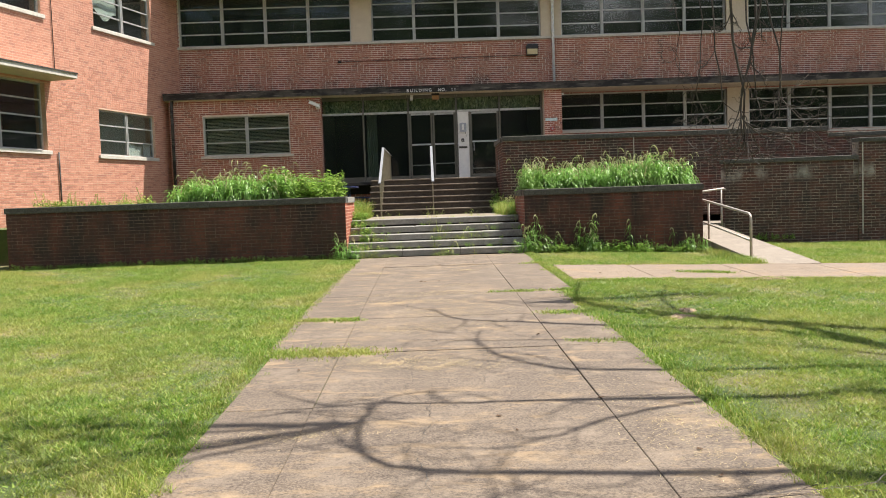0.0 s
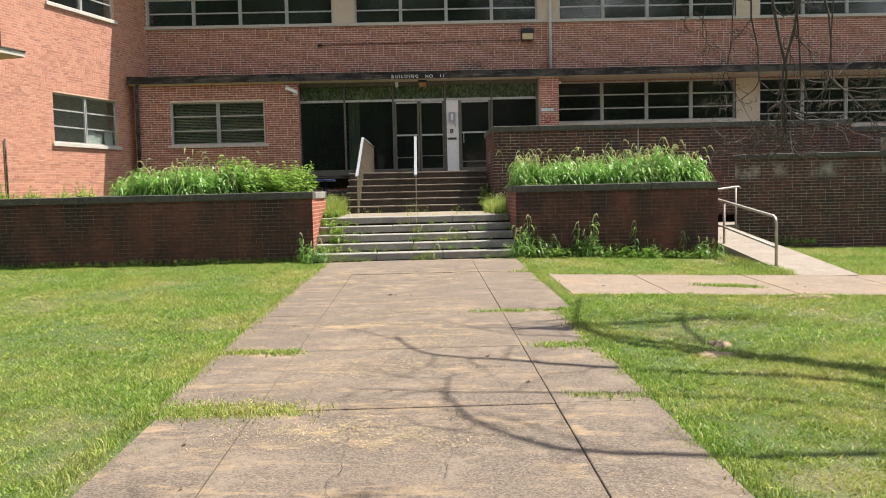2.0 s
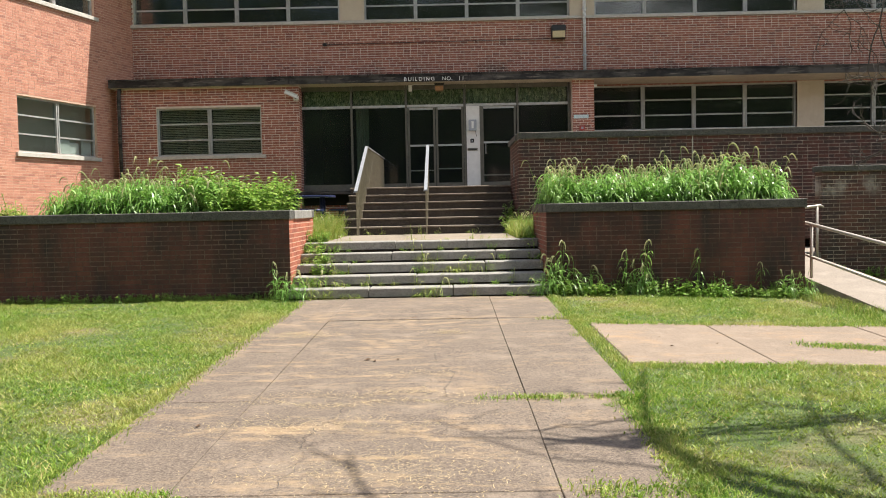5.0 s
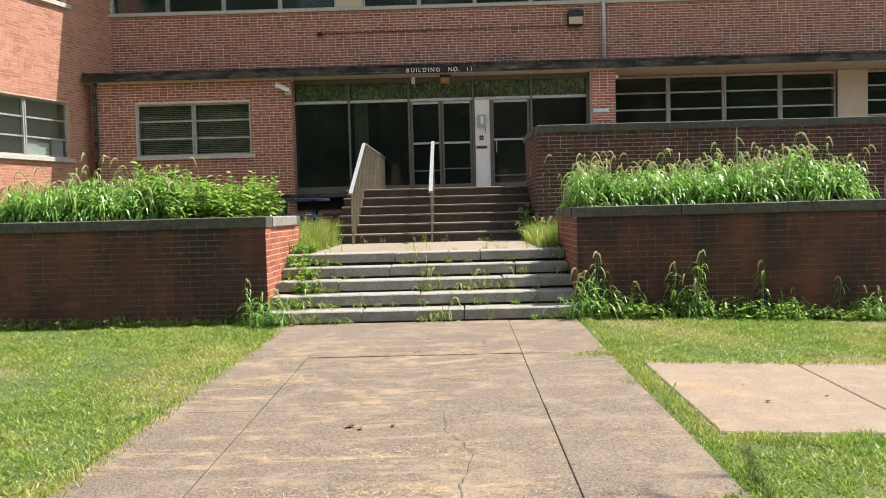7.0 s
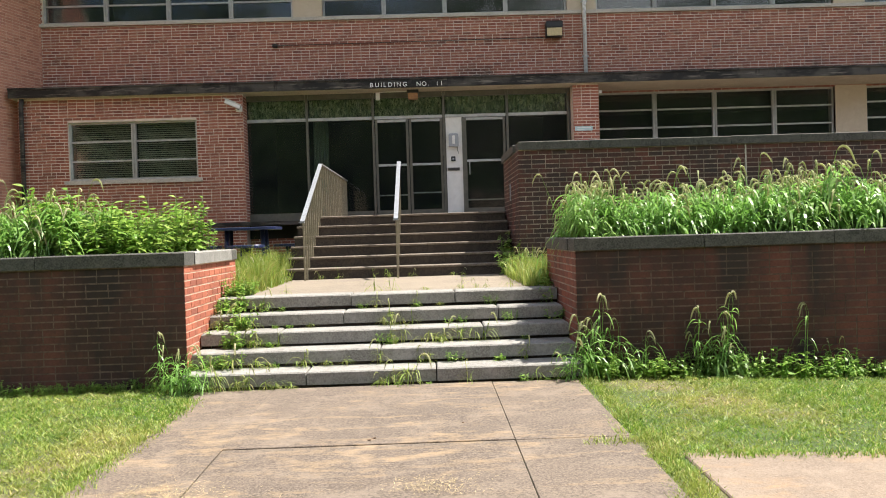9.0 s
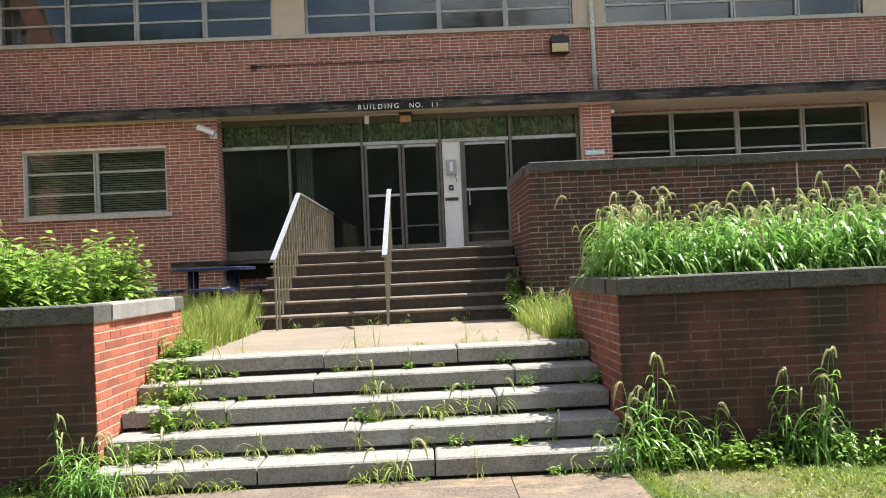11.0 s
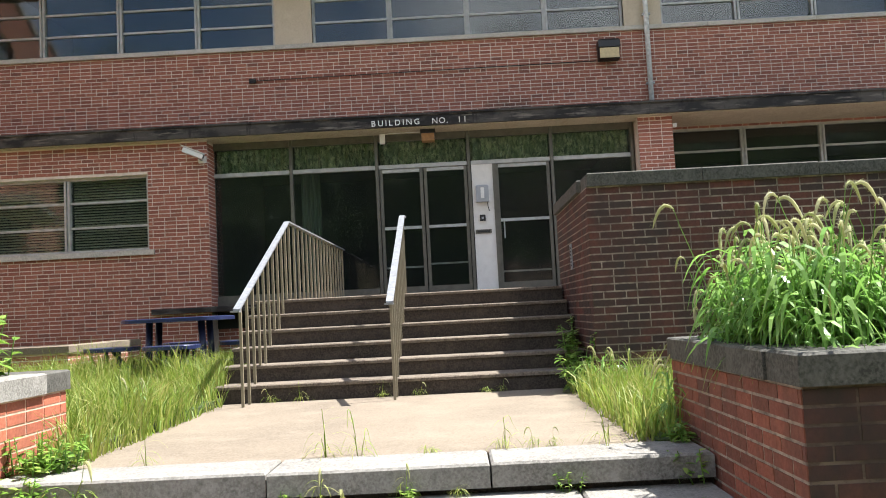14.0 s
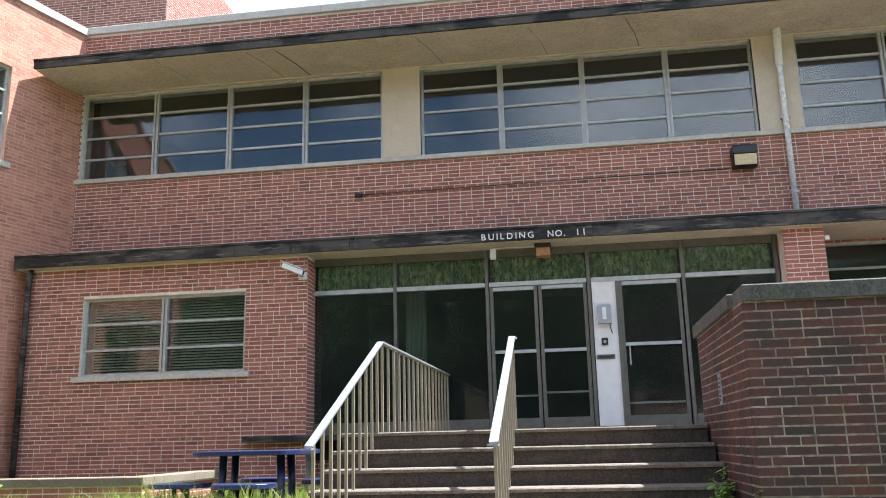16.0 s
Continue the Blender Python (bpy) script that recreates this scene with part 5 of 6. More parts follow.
tuft_rows("ramp_edge_grass", [(5.66, 14.55, 5.66, 17.15, 0.05, None), (5.45, 14.5, 5.6, 17.1, 0.12, None), (6.75, 14.6, 6.76, 19.7, 0.06, None), (5.3, 14.55, 5.75, 14.5, 0.06, None)],
          700, 0.04, 0.14, 0.0036, M_LAWN, "longer unmown grass at the ramp's edge")
tuft_rows("joint_grass", [(3.9, 13.2, 4.7, 13.0, 0.07, None), (1.2, 9.3, 1.8, 9.15, 0.08, None), (-1.45, 7.58, -0.5, 7.4, 0.11, None), (-1.4, 7.45, -0.9, 7.4, 0.1, None), (1.75, 8.6, 1.82, 11.2, 0.06, None), (-1.45, 9.3, -0.8, 9.2, 0.06, None)],
          1500, 0.015, 0.05, 0.005, M_LAWN, "leafy green mats grown over broken joints")


def dirt_clod(x, y, rx, ry, seed):
    """A flattened lump of dug-up earth with a broken outline."""
    q = random.Random(seed)
    b, rings, n = Buf(), 5, 18
    for j in range(rings):
        f = 1 - j / rings
        for i in range(n):
            a = 2 * math.pi * i / n
            k = f * (1 + 0.22 * math.sin(a * 3 + seed) + q.uniform(-0.14, 0.14))
            b.v.append((rx * k * math.cos(a), ry * k * math.sin(a), -0.01 + 0.035 * (1 - f * f) + q.uniform(0, 0.02) * (j > 0)))
    b.v.append((0, 0, 0.035))
    b.f = [(j * n + i, j * n + (i + 1) % n, (j + 1) * n + (i + 1) % n, (j + 1) * n + i) for j in range(rings - 1) for i in range(n)]
    b.f += [((rings - 1) * n + i, (rings - 1) * n + (i + 1) % n, rings * n) for i in range(n)]
    ob = link("dirt_clod", b, M_DIRT, Matrix.Translation((x, y, ground_z(x, y))))
    tagged(ob, "bare brown clod of earth in the grass", "dirt", "earth clods")


for cx, cy, crx, cry, cs in ((2.81, 9.24, 0.10, 0.13, 1), (2.60, 8.83, 0.16, 0.1, 2), (4.93, 12.16, 0.3, 0.12, 3)):
    dirt_clod(cx, cy, crx, cry, cs)


def raised_grass(name, x0, x1, y0, y1, z, per_m2, h0, h1, label):
    n = int((x1 - x0) * (y1 - y0) * per_m2)
    x, y = rng.uniform(x0, x1, n), rng.uniform(y0, y1, n)
    p = patchy(x * 1.7 + 3, y * 1.7)
    keep = rng.random(n) < np.clip(p * 2, 0.1, 1)
    x, y, p = x[keep], y[keep], p[keep]
    n = len(x)
    blades(name, x, y, np.full(n, z) - 0.01, rng.uniform(h0, h1, n) * (0.5 + 0.9 * p), rng.uniform(0.003, 0.0065, n), rng.uniform(0.1, 0.8, n), M_TALL, label, rng)


raised_grass("tall_grass", -5.8, -1.50, 19.3, 25.1, 1.12, 1700, 0.1, 0.34, "tall yellow-green grass round the picnic table")
raised_grass("tall_grass", -3.7, -1.6, 22.9, 23.75, 1.12, 900, 0.24, 0.5, "tall grass hiding the legs of the picnic table")
raised_grass("tall_grass", -4.2, -1.57, 25.1, 28.3, 1.12, 600, 0.12, 0.34, "tall yellow-green grass by the brick wall")
raised_grass("tall_grass", -8.3, -5.8, 19.3, 25.1, 1.12, 400, 0.15, 0.4, "tall yellow-green grass behind the planter")
raised_grass("tall_grass", -1.62, -1.40, 18.75, 21.8, 1.05, 1700, 0.1, 0.34, "tall yellow-green grass at the landing's edge")
raised_grass("tall_grass", 1.66, 2.05, 18.75, 21.72, 1.05, 1500, 0.1, 0.36, "tall yellow-green grass beside the landing")
raised_grass("tall_grass", 2.05, 3.2, 19.1, 21.72, 1.04, 600, 0.12, 0.4, "tall yellow-green grass behind the planter")


# ---- weeds ----
def arch(p, way, length, rise, droop, n=5):
    """Points of a leaf that rises and then bends over."""
    pts = []
    for k in range(n + 1):
        t = k / n
        pts.append(p + way * (length * (t - 0.15 * t * t)) + Vector((0, 0, length * (rise * t - droop * t * t))))
    return pts


def foxtail(seed, stems, h0, h1, spread, leaf_len, heads, broad=1.0):
    """A clump of foxtail grass: arching leaves, stems and nodding seed heads."""
    r = random.Random(seed)
    leaves, stalks, seeds = Buf(), Buf(), Buf()
    for _ in range(stems):
        a = r.uniform(0, 2 * math.pi)
        base = Vector((math.cos(a), math.sin(a), 0)) * r.uniform(0, spread)
        out = Vector((math.cos(a + r.gauss(0, 0.6)), math.sin(a + r.gauss(0, 0.6)), 0))
        h = r.uniform(h0, h1)
        tip = base + out * (h * r.uniform(0.08, 0.32)) + Vector((0, 0, h))
        mid = base.lerp(tip, 0.5) - out * (0.03 * h)
        stalks.tube([base, mid, tip], [0.0032, 0.0028, 0.002], 4, False)
        for _ in range(r.randint(7, 9)):
            t = r.uniform(0.15, 0.95)
            p = base.lerp(mid, t * 2) if t < 0.5 else mid.lerp(tip, t * 2 - 1)
            b = r.uniform(0, 2 * math.pi)
            way = Vector((math.cos(b), math.sin(b), 0))
            ln = leaf_len * r.uniform(0.65, 1.25)
            pts = arch(p, way, ln, r.uniform(0.3, 1.0), r.uniform(0.8, 1.6))
            w = broad * r.uniform(0.009, 0.0155)
            leaves.strip(pts, [w * 0.55, w, w, w * 0.85, w * 0.5, 0.0006], Vector((-way.y, way.x, r.uniform(-0.25, 0.25))).normalized())
        if r.random() < heads:
            b = r.uniform(0, 2 * math.pi)
            way = Vector((math.cos(b), math.sin(b), 0))
            neck = tip + Vector((0, 0, 0.07)) + way * 0.02
            stalks.tube([tip, neck], [0.002, 0.0016], 4, False)
            ln = r.uniform(0.08, 0.13)
            pts = arch(neck, way, ln, r.uniform(0.7, 1.2), r.uniform(1.4, 2.3), 7)
            seeds.tube(pts, [0.002, 0.0058, 0.0072, 0.0078, 0.0078, 0.0068, 0.005, 0.0015], 6)
            for k in range(110):
                i = r.randint(0, 6)
                q = pts[i].lerp(pts[i + 1], r.random())
                d = Vector((r.gauss(0, 1), r.gauss(0, 1), r.gauss(0, 1))).normalized()
                seeds.strip([q, q + d * r.uniform(0.012, 0.021)], [0.0009, 0.0003], Vector((d.y, -d.x, 0.2)).normalized())
    return leaves, stalks, seeds


def broadleaf(seed, stems, h0, h1, spread, size):
    """A bushy weed with pointed leaves along upright stems."""
    r = random.Random(seed)
    leaves, stalks = Buf(), Buf()
    for _ in range(stems):
        a = r.uniform(0, 2 * math.pi)
        base = Vector((math.cos(a), math.sin(a), 0)) * r.uniform(0, spread)
        h = r.uniform(h0, h1)
        tip = base + Vector((math.cos(a), math.sin(a), 0)) * (h * r.uniform(0.05, 0.35)) + Vector((0, 0, h))
        stalks.tube([base, tip], [0.005, 0.0025], 5, False)
        for k in range(int(10 + h * 22)):
            t = 0.12 + 0.88 * r.random()
            p = base.lerp(tip, t)
            b = r.uniform(0, 2 * math.pi)
            way = Vector((math.cos(b), math.sin(b), r.uniform(-0.3, 0.7))).normalized()
            ln = size * r.uniform(0.6, 1.3) * (1.15 - 0.5 * t)
            pts = [p, p + way * ln * 0.35, p + way * ln * 0.7 - Vector((0, 0, ln * 0.1)), p + way * ln - Vector((0, 0, ln * 0.25))]
            w = ln * r.uniform(0.16, 0.25)
            leaves.strip(pts, [0.001, w, w * 0.75, 0.0005], Vector((-way.y, way.x, r.uniform(-0.4, 0.4))).normalized())
    return leaves, stalks


def plant(name, bufs, mats, names, label, category, group):
    e = thing(name, Matrix.Identity(4), label, category, group)
    for b, m, nm in zip(bufs, mats, names):
        if b.v:
            part(nm, b, m, e)["kind"] = "stuff"
    return e


def scatter(first, spots):
    """The first plant goes to the first spot, copies to the others: (x, y, z, size)."""
    for k, (x, y, z, s) in enumerate(spots):
        m = pose(x, y, z, rnd.gauss(0, 4), rnd.gauss(0, 4), rnd.uniform(0, 360))
        o = first if k == 0 else copy_thing(first, m)
        if k == 0:
            o.matrix_basis = m
        o.scale = (s, s, s * rnd.uniform(0.9, 1.12))


FOX = [plant("foxtail_grass", foxtail(100 + k, 12, 0.16, 0.47, 0.1, 0.20, hd, 0.8), (M_FOX, M_FOX, M_SEED), ("foliage", "stalk", "seed_head"),
             "lush green foxtail grass with nodding seed heads" if hd > 0.3 else "lush green foxtail grass clump", "weed", "planter foxtails") for k, hd in enumerate((0.2, 0.05, 0.3, 0.02, 0.1))]
fox_spots = []
for i in range(19):
    for j in range(8):
        fox_spots.append((2.18 + i * 0.178 + rnd.uniform(-0.07, 0.07), 17.62 + j * 0.165 + rnd.uniform(-0.06, 0.06), 1.49, rnd.uniform(0.85, 1.3) + 0.16 * math.sin(i * 0.9) * math.cos(i * 0.37 + 1) + 0.3 * math.exp(-((i - 13) / 3) ** 2)))
for i in range(18):
    for j in range(7):
        fox_spots.append((-5.2 + i * 0.13 + rnd.uniform(-0.07, 0.07), 17.6 + j * 0.2 + rnd.uniform(-0.06, 0.06), 1.47, rnd.uniform(0.95, 1.4) + 0.2 * math.sin(i * 0.8 + 0.6) - (0.25 if i < 3 else 0)))
for k, f in enumerate(FOX):
    scatter(f, fox_spots[k::5])
TALLFOX = plant("foxtail_grass", foxtail(140, 4, 0.45, 0.66, 0.14, 0.2, 1.0), (M_FOX, M_FOX, M_SEED), ("foliage", "stalk", "seed_head"), "tall foxtail with large drooping seed heads", "weed", "planter foxtails")
scatter(TALLFOX, [(rnd.uniform(2.15, 5.35), rnd.uniform(17.65, 18.75), 1.49, rnd.uniform(0.95, 1.2)) for _ in range(34)] + [(rnd.uniform(-5.0, -3.1), rnd.uniform(17.7, 18.9), 1.47, rnd.uniform(1.0, 1.25)) for _ in range(12)] + [(2.15, 17.45, 1.49, 0.9), (2.25, 18.0, 1.49, 0.95), (2.2, 18.6, 1.49, 0.9), (3.2, 18.3, 1.49, 0.85), (4.25, 18.2, 1.49, 1.05), (4.4, 17.7, 1.49, 0.9), (5.2, 17.6, 1.49, 0.9), (5.25, 18.5, 1.49, 0.95),
                  (-4.6, 18.2, 1.47, 0.9), (-4.9, 18.6, 1.47, 0.85), (-3.4, 18.7, 1.47, 0.8), (-2.2, 18.6, 1.47, 0.75), (3.7, 17.6, 1.49, 0.8), (2.8, 18.7, 1.49, 0.8), (2.15, 17.68, 1.49, 1.0), (2.12, 17.85, 1.49, 0.9), (2.08, 18.2, 1.49, 1.05), (2.3, 17.5, 1.49, 0.85), (2.4, 17.7, 1.49, 0.95), (2.1, 18.45, 1.49, 0.8), (2.9, 17.5, 1.49, 0.8), (3.4, 17.5, 1.49, 0.85)])
CORNER = plant("foxtail_grass", foxtail(160, 9, 0.35, 0.66, 0.14, 0.24, 0.6, 0.75), (M_FOX, M_FOX, M_SEED), ("foliage", "stalk", "seed_head"), "lush foxtail clump leaning over the planter's corner", "weed", "planter foxtails")
scatter(CORNER, [(2.25, 17.72, 1.49, 0.95), (2.18, 18.0, 1.49, 1.05), (2.2, 18.35, 1.49, 1.1), (2.25, 18.7, 1.49, 1.0), (2.5, 18.5, 1.49, 0.95)])
BUSH = [plant("leafy_weed", broadleaf(200 + k, 8, 0.25, 0.6, 0.14, 0.11), (M_WEED, M_FOX), ("foliage", "stem"), "bushy leafy weed in the planter", "weed", "planter weeds") for k in range(2)]
bush_spots = [(-2.55 + rnd.uniform(-0.6, 0.6), 17.6 + rnd.uniform(0, 1.3), 1.47, rnd.uniform(0.8, 1.2)) for _ in range(48)] + [(-3.0 + rnd.uniform(-0.3, 0.3), 18.2 + rnd.uniform(-0.3, 0.4), 1.47, rnd.uniform(1.15, 1.5)) for _ in range(8)]
for k in range(2):
    scatter(BUSH[k], bush_spots[k::2])
LOWW = plant("low_weed", broadleaf(220, 9, 0.12, 0.32, 0.2, 0.065), (M_TALL, M_FOX), ("foliage", "stem"), "low yellow-green weed in the planter", "weed", "low weeds")
scatter(LOWW, [(-8.1 + i * 0.11, 17.55 + rnd.uniform(0, 1.35), 1.47, rnd.uniform(0.9, 1.5)) for i in range(40)])
GROUNDW = [plant("ground_weed", broadleaf(240 + k, 6, 0.06, 0.2, 0.14, 0.07), (M_WEED, M_FOX), ("foliage", "stem"), "low dark-green weed at the wall's foot", "weed", "wall foot weeds") for k in range(2)]
gw = [(-8.3 + i * 0.125 + rnd.uniform(-0.06, 0.06), 17.06 + rnd.uniform(-0.07, 0.04), 0.325, rnd.uniform(0.4, 0.8)) for i in range(54)] + [(-8.2 + i * 0.095 + rnd.uniform(-0.05, 0.05), 17.06 + rnd.uniform(-0.08, 0.05), 0.322, rnd.uniform(0.35, 0.7)) for i in range(68)] + \
     [(2.0 + i * 0.105 + rnd.uniform(-0.05, 0.05), 17.06 + rnd.uniform(-0.1, 0.04), ground_z(2.0 + i * 0.105, 17.0), rnd.uniform(0.5, 1.25)) for i in range(34)] + [(2.0 + i * 0.08 + rnd.uniform(-0.05, 0.05), 16.98 + rnd.uniform(-0.14, 0.1), ground_z(2.0 + i * 0.08, 16.98), rnd.uniform(0.5, 1.0)) for i in range(44)] + \
     [(7.1 + i * 0.2, 19.75, 0.25, rnd.uniform(0.6, 1.3)) for i in range(8)] + [(-1.52, 18.4, 0.9, 1.0), (-1.5, 18.05, 0.75, 1.1), (-1.55, 17.75, 0.62, 1.0), (-1.45, 17.45, 0.48, 0.9), (-1.4, 18.75, 1.05, 1.0)]
for i, (y, z) in enumerate(LOW):
    gw += [(-1.62 + rnd.uniform(0, 0.35), y + 0.3, z, rnd.uniform(0.6, 1.1)) for _ in range(4)] + [(rnd.uniform(-1.3, 1.8), y - 0.03, z - 0.1475, rnd.uniform(0.3, 0.6)) for _ in range(5)]
gw += [(1.88, 18.3, 0.92, 0.9), (1.9, 18.62, 1.06, 1.0), (1.85, 17.95, 0.77, 0.7)]
for k in range(2):
    scatter(GROUNDW[k], gw[k::2])
VINE = plant("broad_leaf_vine", broadleaf(260, 7, 0.2, 0.55, 0.12, 0.15), (M_WEED, M_FOX), ("foliage", "stem"), "broad-leaved vine climbing beside the steps", "weed", "step vines")
scatter(VINE, [(1.78, 21.75, 1.06, 0.9), (1.8, 22.1, 1.22, 0.8), (1.82, 22.5, 1.39, 0.6), (1.75, 21.5, 1.06, 0.7)])
STEPW = [plant("step_weed", foxtail(300 + k, 3, 0.06, 0.22, 0.06, 0.17, 0.25, 0.26), (M_TALL, M_TALL, M_SEED), ("foliage", "stalk", "seed_head"), "small grassy weed in a step joint", "weed", "step weeds") for k in range(3)]
sw = []
for i, (y, z) in enumerate(LOW):
    ground = 0.335 if i == 0 else LOW[i - 1][1]
    for _ in range((14, 11, 10, 9, 5)[i]):
        sw.append((rnd.choice((rnd.uniform(-1.55, 1.85), rnd.uniform(-1.6, -0.6), rnd.uniform(0.0, 0.7))), y - 0.02, ground, rnd.uniform(0.45, 1.15)))
for _ in range(5):
    sw.append((rnd.uniform(-0.9, 1.7), 18.72, 1.06, rnd.uniform(0.3, 0.6)))
for x in (0.0, 0.32, 0.95, 1.1, -1.0):
    sw.append((x, 21.92, 1.06, rnd.uniform(0.35, 0.6)))
for k in range(3):
    scatter(STEPW[k], sw[k::3])
SHOOT = plant("foxtail_grass", foxtail(330, 7, 0.18, 0.5, 0.1, 0.3, 0.6, 0.55), (M_FOX, M_FOX, M_SEED), ("foliage", "stalk", "seed_head"), "arching grass clump at the foot of the planter", "weed", "wall foot grasses")
scatter(SHOOT, [(2.05, 16.98, 0.33, 1.15), (2.25, 17.02, 0.33, 1.0), (2.5, 17.05, 0.32, 0.8), (1.8, 16.85, 0.34, 0.7), (3.1, 17.08, 0.3, 0.9), (3.25, 17.08, 0.3, 0.95), (3.4, 17.05, 0.29, 0.7), (4.35, 17.08, 0.26, 0.75), (5.3, 17.0, 0.24, 0.8), (5.5, 16.9, 0.23, 0.7),
                (-1.78, 17.0, 0.33, 0.85), (-1.65, 16.85, 0.34, 0.8), (-1.5, 16.8, 0.34, 0.6), (1.95, 18.95, 1.06, 0.8), (1.85, 21.3, 1.06, 0.9), (1.9, 20.6, 1.06, 0.8), (-1.62, 20.2, 1.1, 0.7)])

WISP = plant("wispy_grass", foxtail(340, 3, 0.10, 0.30, 0.05, 0.24, 0.15, 0.16), (M_TALL, M_TALL, M_SEED), ("foliage", "stalk", "seed_head"), "thin straggling grass clump in the landing's joint", "weed", "landing wisps")
scatter(WISP, [(-0.02, 18.74, 1.06, 1.0), (0.15, 18.74, 1.06, 0.85), (0.95, 18.76, 1.06, 0.7), (1.5, 18.78, 1.06, 0.9), (-1.0, 18.74, 1.06, 0.6), (-0.9, 17.58, 0.62, 0.8), (-0.6, 17.23, 0.475, 0.75), (0.4, 17.93, 0.77, 0.7), (0.9, 16.88, 0.34, 0.7), (-0.75, 21.9, 1.06, 0.7), (0.0, 21.9, 1.06, 0.6)])
STALK = plant("foxtail_grass", foxtail(350, 2, 0.5, 0.62, 0.05, 0.16, 1.0, 0.6), (M_FOX, M_FOX, M_SEED), ("foliage", "stalk", "seed_head"), "lone tall foxtail stalks before the dark planter wall", "weed", "wall foot grasses")
scatter(STALK, [(3.0, 17.06, 0.3, 1.0), (3.27, 17.05, 0.29, 1.1), (3.33, 17.08, 0.29, 0.9), (4.0, 17.07, 0.27, 1.0), (2.12, 17.0, 0.33, 1.1), (2.02, 16.95, 0.33, 0.9), (4.9, 17.05, 0.24, 0.8), (-1.85, 17.0, 0.33, 0.8)])

# ---- trees ----
def limb(buf, r, p, way, length, rad, depth, droop, twig):
    """A branch that bends as it goes, with side branches."""
    pts, rads = [p], [rad]
    n = 9 if rad > 0.05 else 6
    turn = r.choice((-1, 1)) * r.uniform(0.1, 0.3)
    for k in range(n):
        if r.random() < 0.2:
            turn = -turn
        way = (way + Vector((-way.y * turn + r.gauss(0, 0.16), way.x * turn + r.gauss(0, 0.16), r.gauss(0, 0.14) - droop * (0.35 + k / n)))).normalized()
        p = p + way * (length / n)
        pts.append(p)
        rads.append(max(0.0028, rad * (1 - 0.8 * (k + 1) / n)))
        if depth and k >= 1:
            for _ in range(twig):
                side = Vector((r.gauss(0, 1), r.gauss(0, 1), r.gauss(0, 0.7)))
                limb(buf, r, p, (way * 0.9 + side * 0.6).normalized(), length * r.uniform(0.3, 0.55), rads[-1] * 0.6, depth - 1, droop, twig)
    buf.tube(pts, rads, 8 if rad > 0.1 else 5 if rad > 0.015 else 4, False)


r = random.Random(17)
dead = thing("dead_tree", (10.5, 7.5, -0.1), "bare grey tree with drooping dead branches", "tree")
trunk = Buf().tube([(0, 0, -0.3), (0.05, 0.02, 1.2), (-0.1, 0.1, 4.0), (0.1, 0.0, 7.0), (0.0, 0.2, 10.0), (0.3, 0.1, 12.5)], [0.42, 0.33, 0.28, 0.24, 0.16, 0.05], 14)
part("trunk", trunk, M_BARK, dead, smooth=True)
for z, to, ln, rad, dr in ((9.5, (0.6, 0.5, 0.6), 5.0, 0.09, 0.0), (10.2, (-0.1, 0.7, 0.9), 4.5, 0.08, 0.0), (11, (0.4, -0.5, 0.9), 4.0, 0.07, 0.0)):
    b = Buf()
    limb(b, r, Vector((0, 0, z)), Vector(to).normalized(), ln, rad, 2, dr, 1)
    part("limb", b, M_BARK, dead, smooth=True)


def bough(rad, up, trunk_z, *drops):
    """A long limb towards the walk, given by where the sun drops its shadow and its height there; up: whether it leaves the trunk."""
    ctrl = [Vector((0, 0, trunk_z)), Vector((-2.2, 0.15 * (drops[0][1] - 7.0), trunk_z + 0.7))] if up else []
    ctrl += [Vector((x + SUN.x / SUN.z * h - 10.5, y + SUN.y / SUN.z * h - 7.5, h + 0.2)) for x, y, h in drops]
    pts = []
    for i in range(len(ctrl) - 1):
        p0, p1, p2, p3 = ctrl[max(i - 1, 0)], ctrl[i], ctrl[i + 1], ctrl[min(i + 2, len(ctrl) - 1)]
        for k in range(5):
            t = k / 5
            pts.append(0.5 * (2 * p1 + (p2 - p0) * t + (2 * p0 - 5 * p1 + 4 * p2 - p3) * t * t + (3 * p1 - p0 - 3 * p2 + p3) * t ** 3) + Vector((r.gauss(0, 0.012), r.gauss(0, 0.012), 0)))
    pts.append(ctrl[-1])
    b, n = Buf(), len(pts) - 1
    b.tube(pts, [max(0.006, rad * ((1.3 if up else 0.7) - (1.15 if up else 0.6) * k / n)) for k in range(n + 1)], 8, False)
    for k in range(n // 3, n, 2):
        side = Vector((r.gauss(-0.4, 0.7), r.gauss(0, 0.8), r.gauss(0, 0.3))).normalized()
        limb(b, r, pts[k], side, r.uniform(0.4, 1.1), rad * 0.24, 1, 0.0, 1)
    part("limb", b, M_BARK, dead, smooth=True)


bough(0.055, True, 6.6, (3.0, 5.65, 6.6), (1.8, 5.52, 6.4), (0.86, 5.57, 6.3), (0.1, 5.61, 6.2), (-0.57, 5.69, 6.1), (-1.2, 5.45, 6.0))
bough(0.045, True, 6.2, (2.9, 4.25, 6.3), (1.74, 4.08, 6.1), (0.64, 4.19, 6.0), (0.07, 4.27, 5.9), (-0.28, 4.44, 5.8), (-0.46, 4.76, 5.8), (-0.47, 5.33, 5.7), (-0.31, 5.85, 5.7), (0.1, 6.0, 5.6))
bough(0.022, False, 0, (-0.42, 4.70, 5.8), (-0.58, 4.88, 5.8), (-0.67, 5.36, 5.7), (-0.68, 5.94, 5.7))
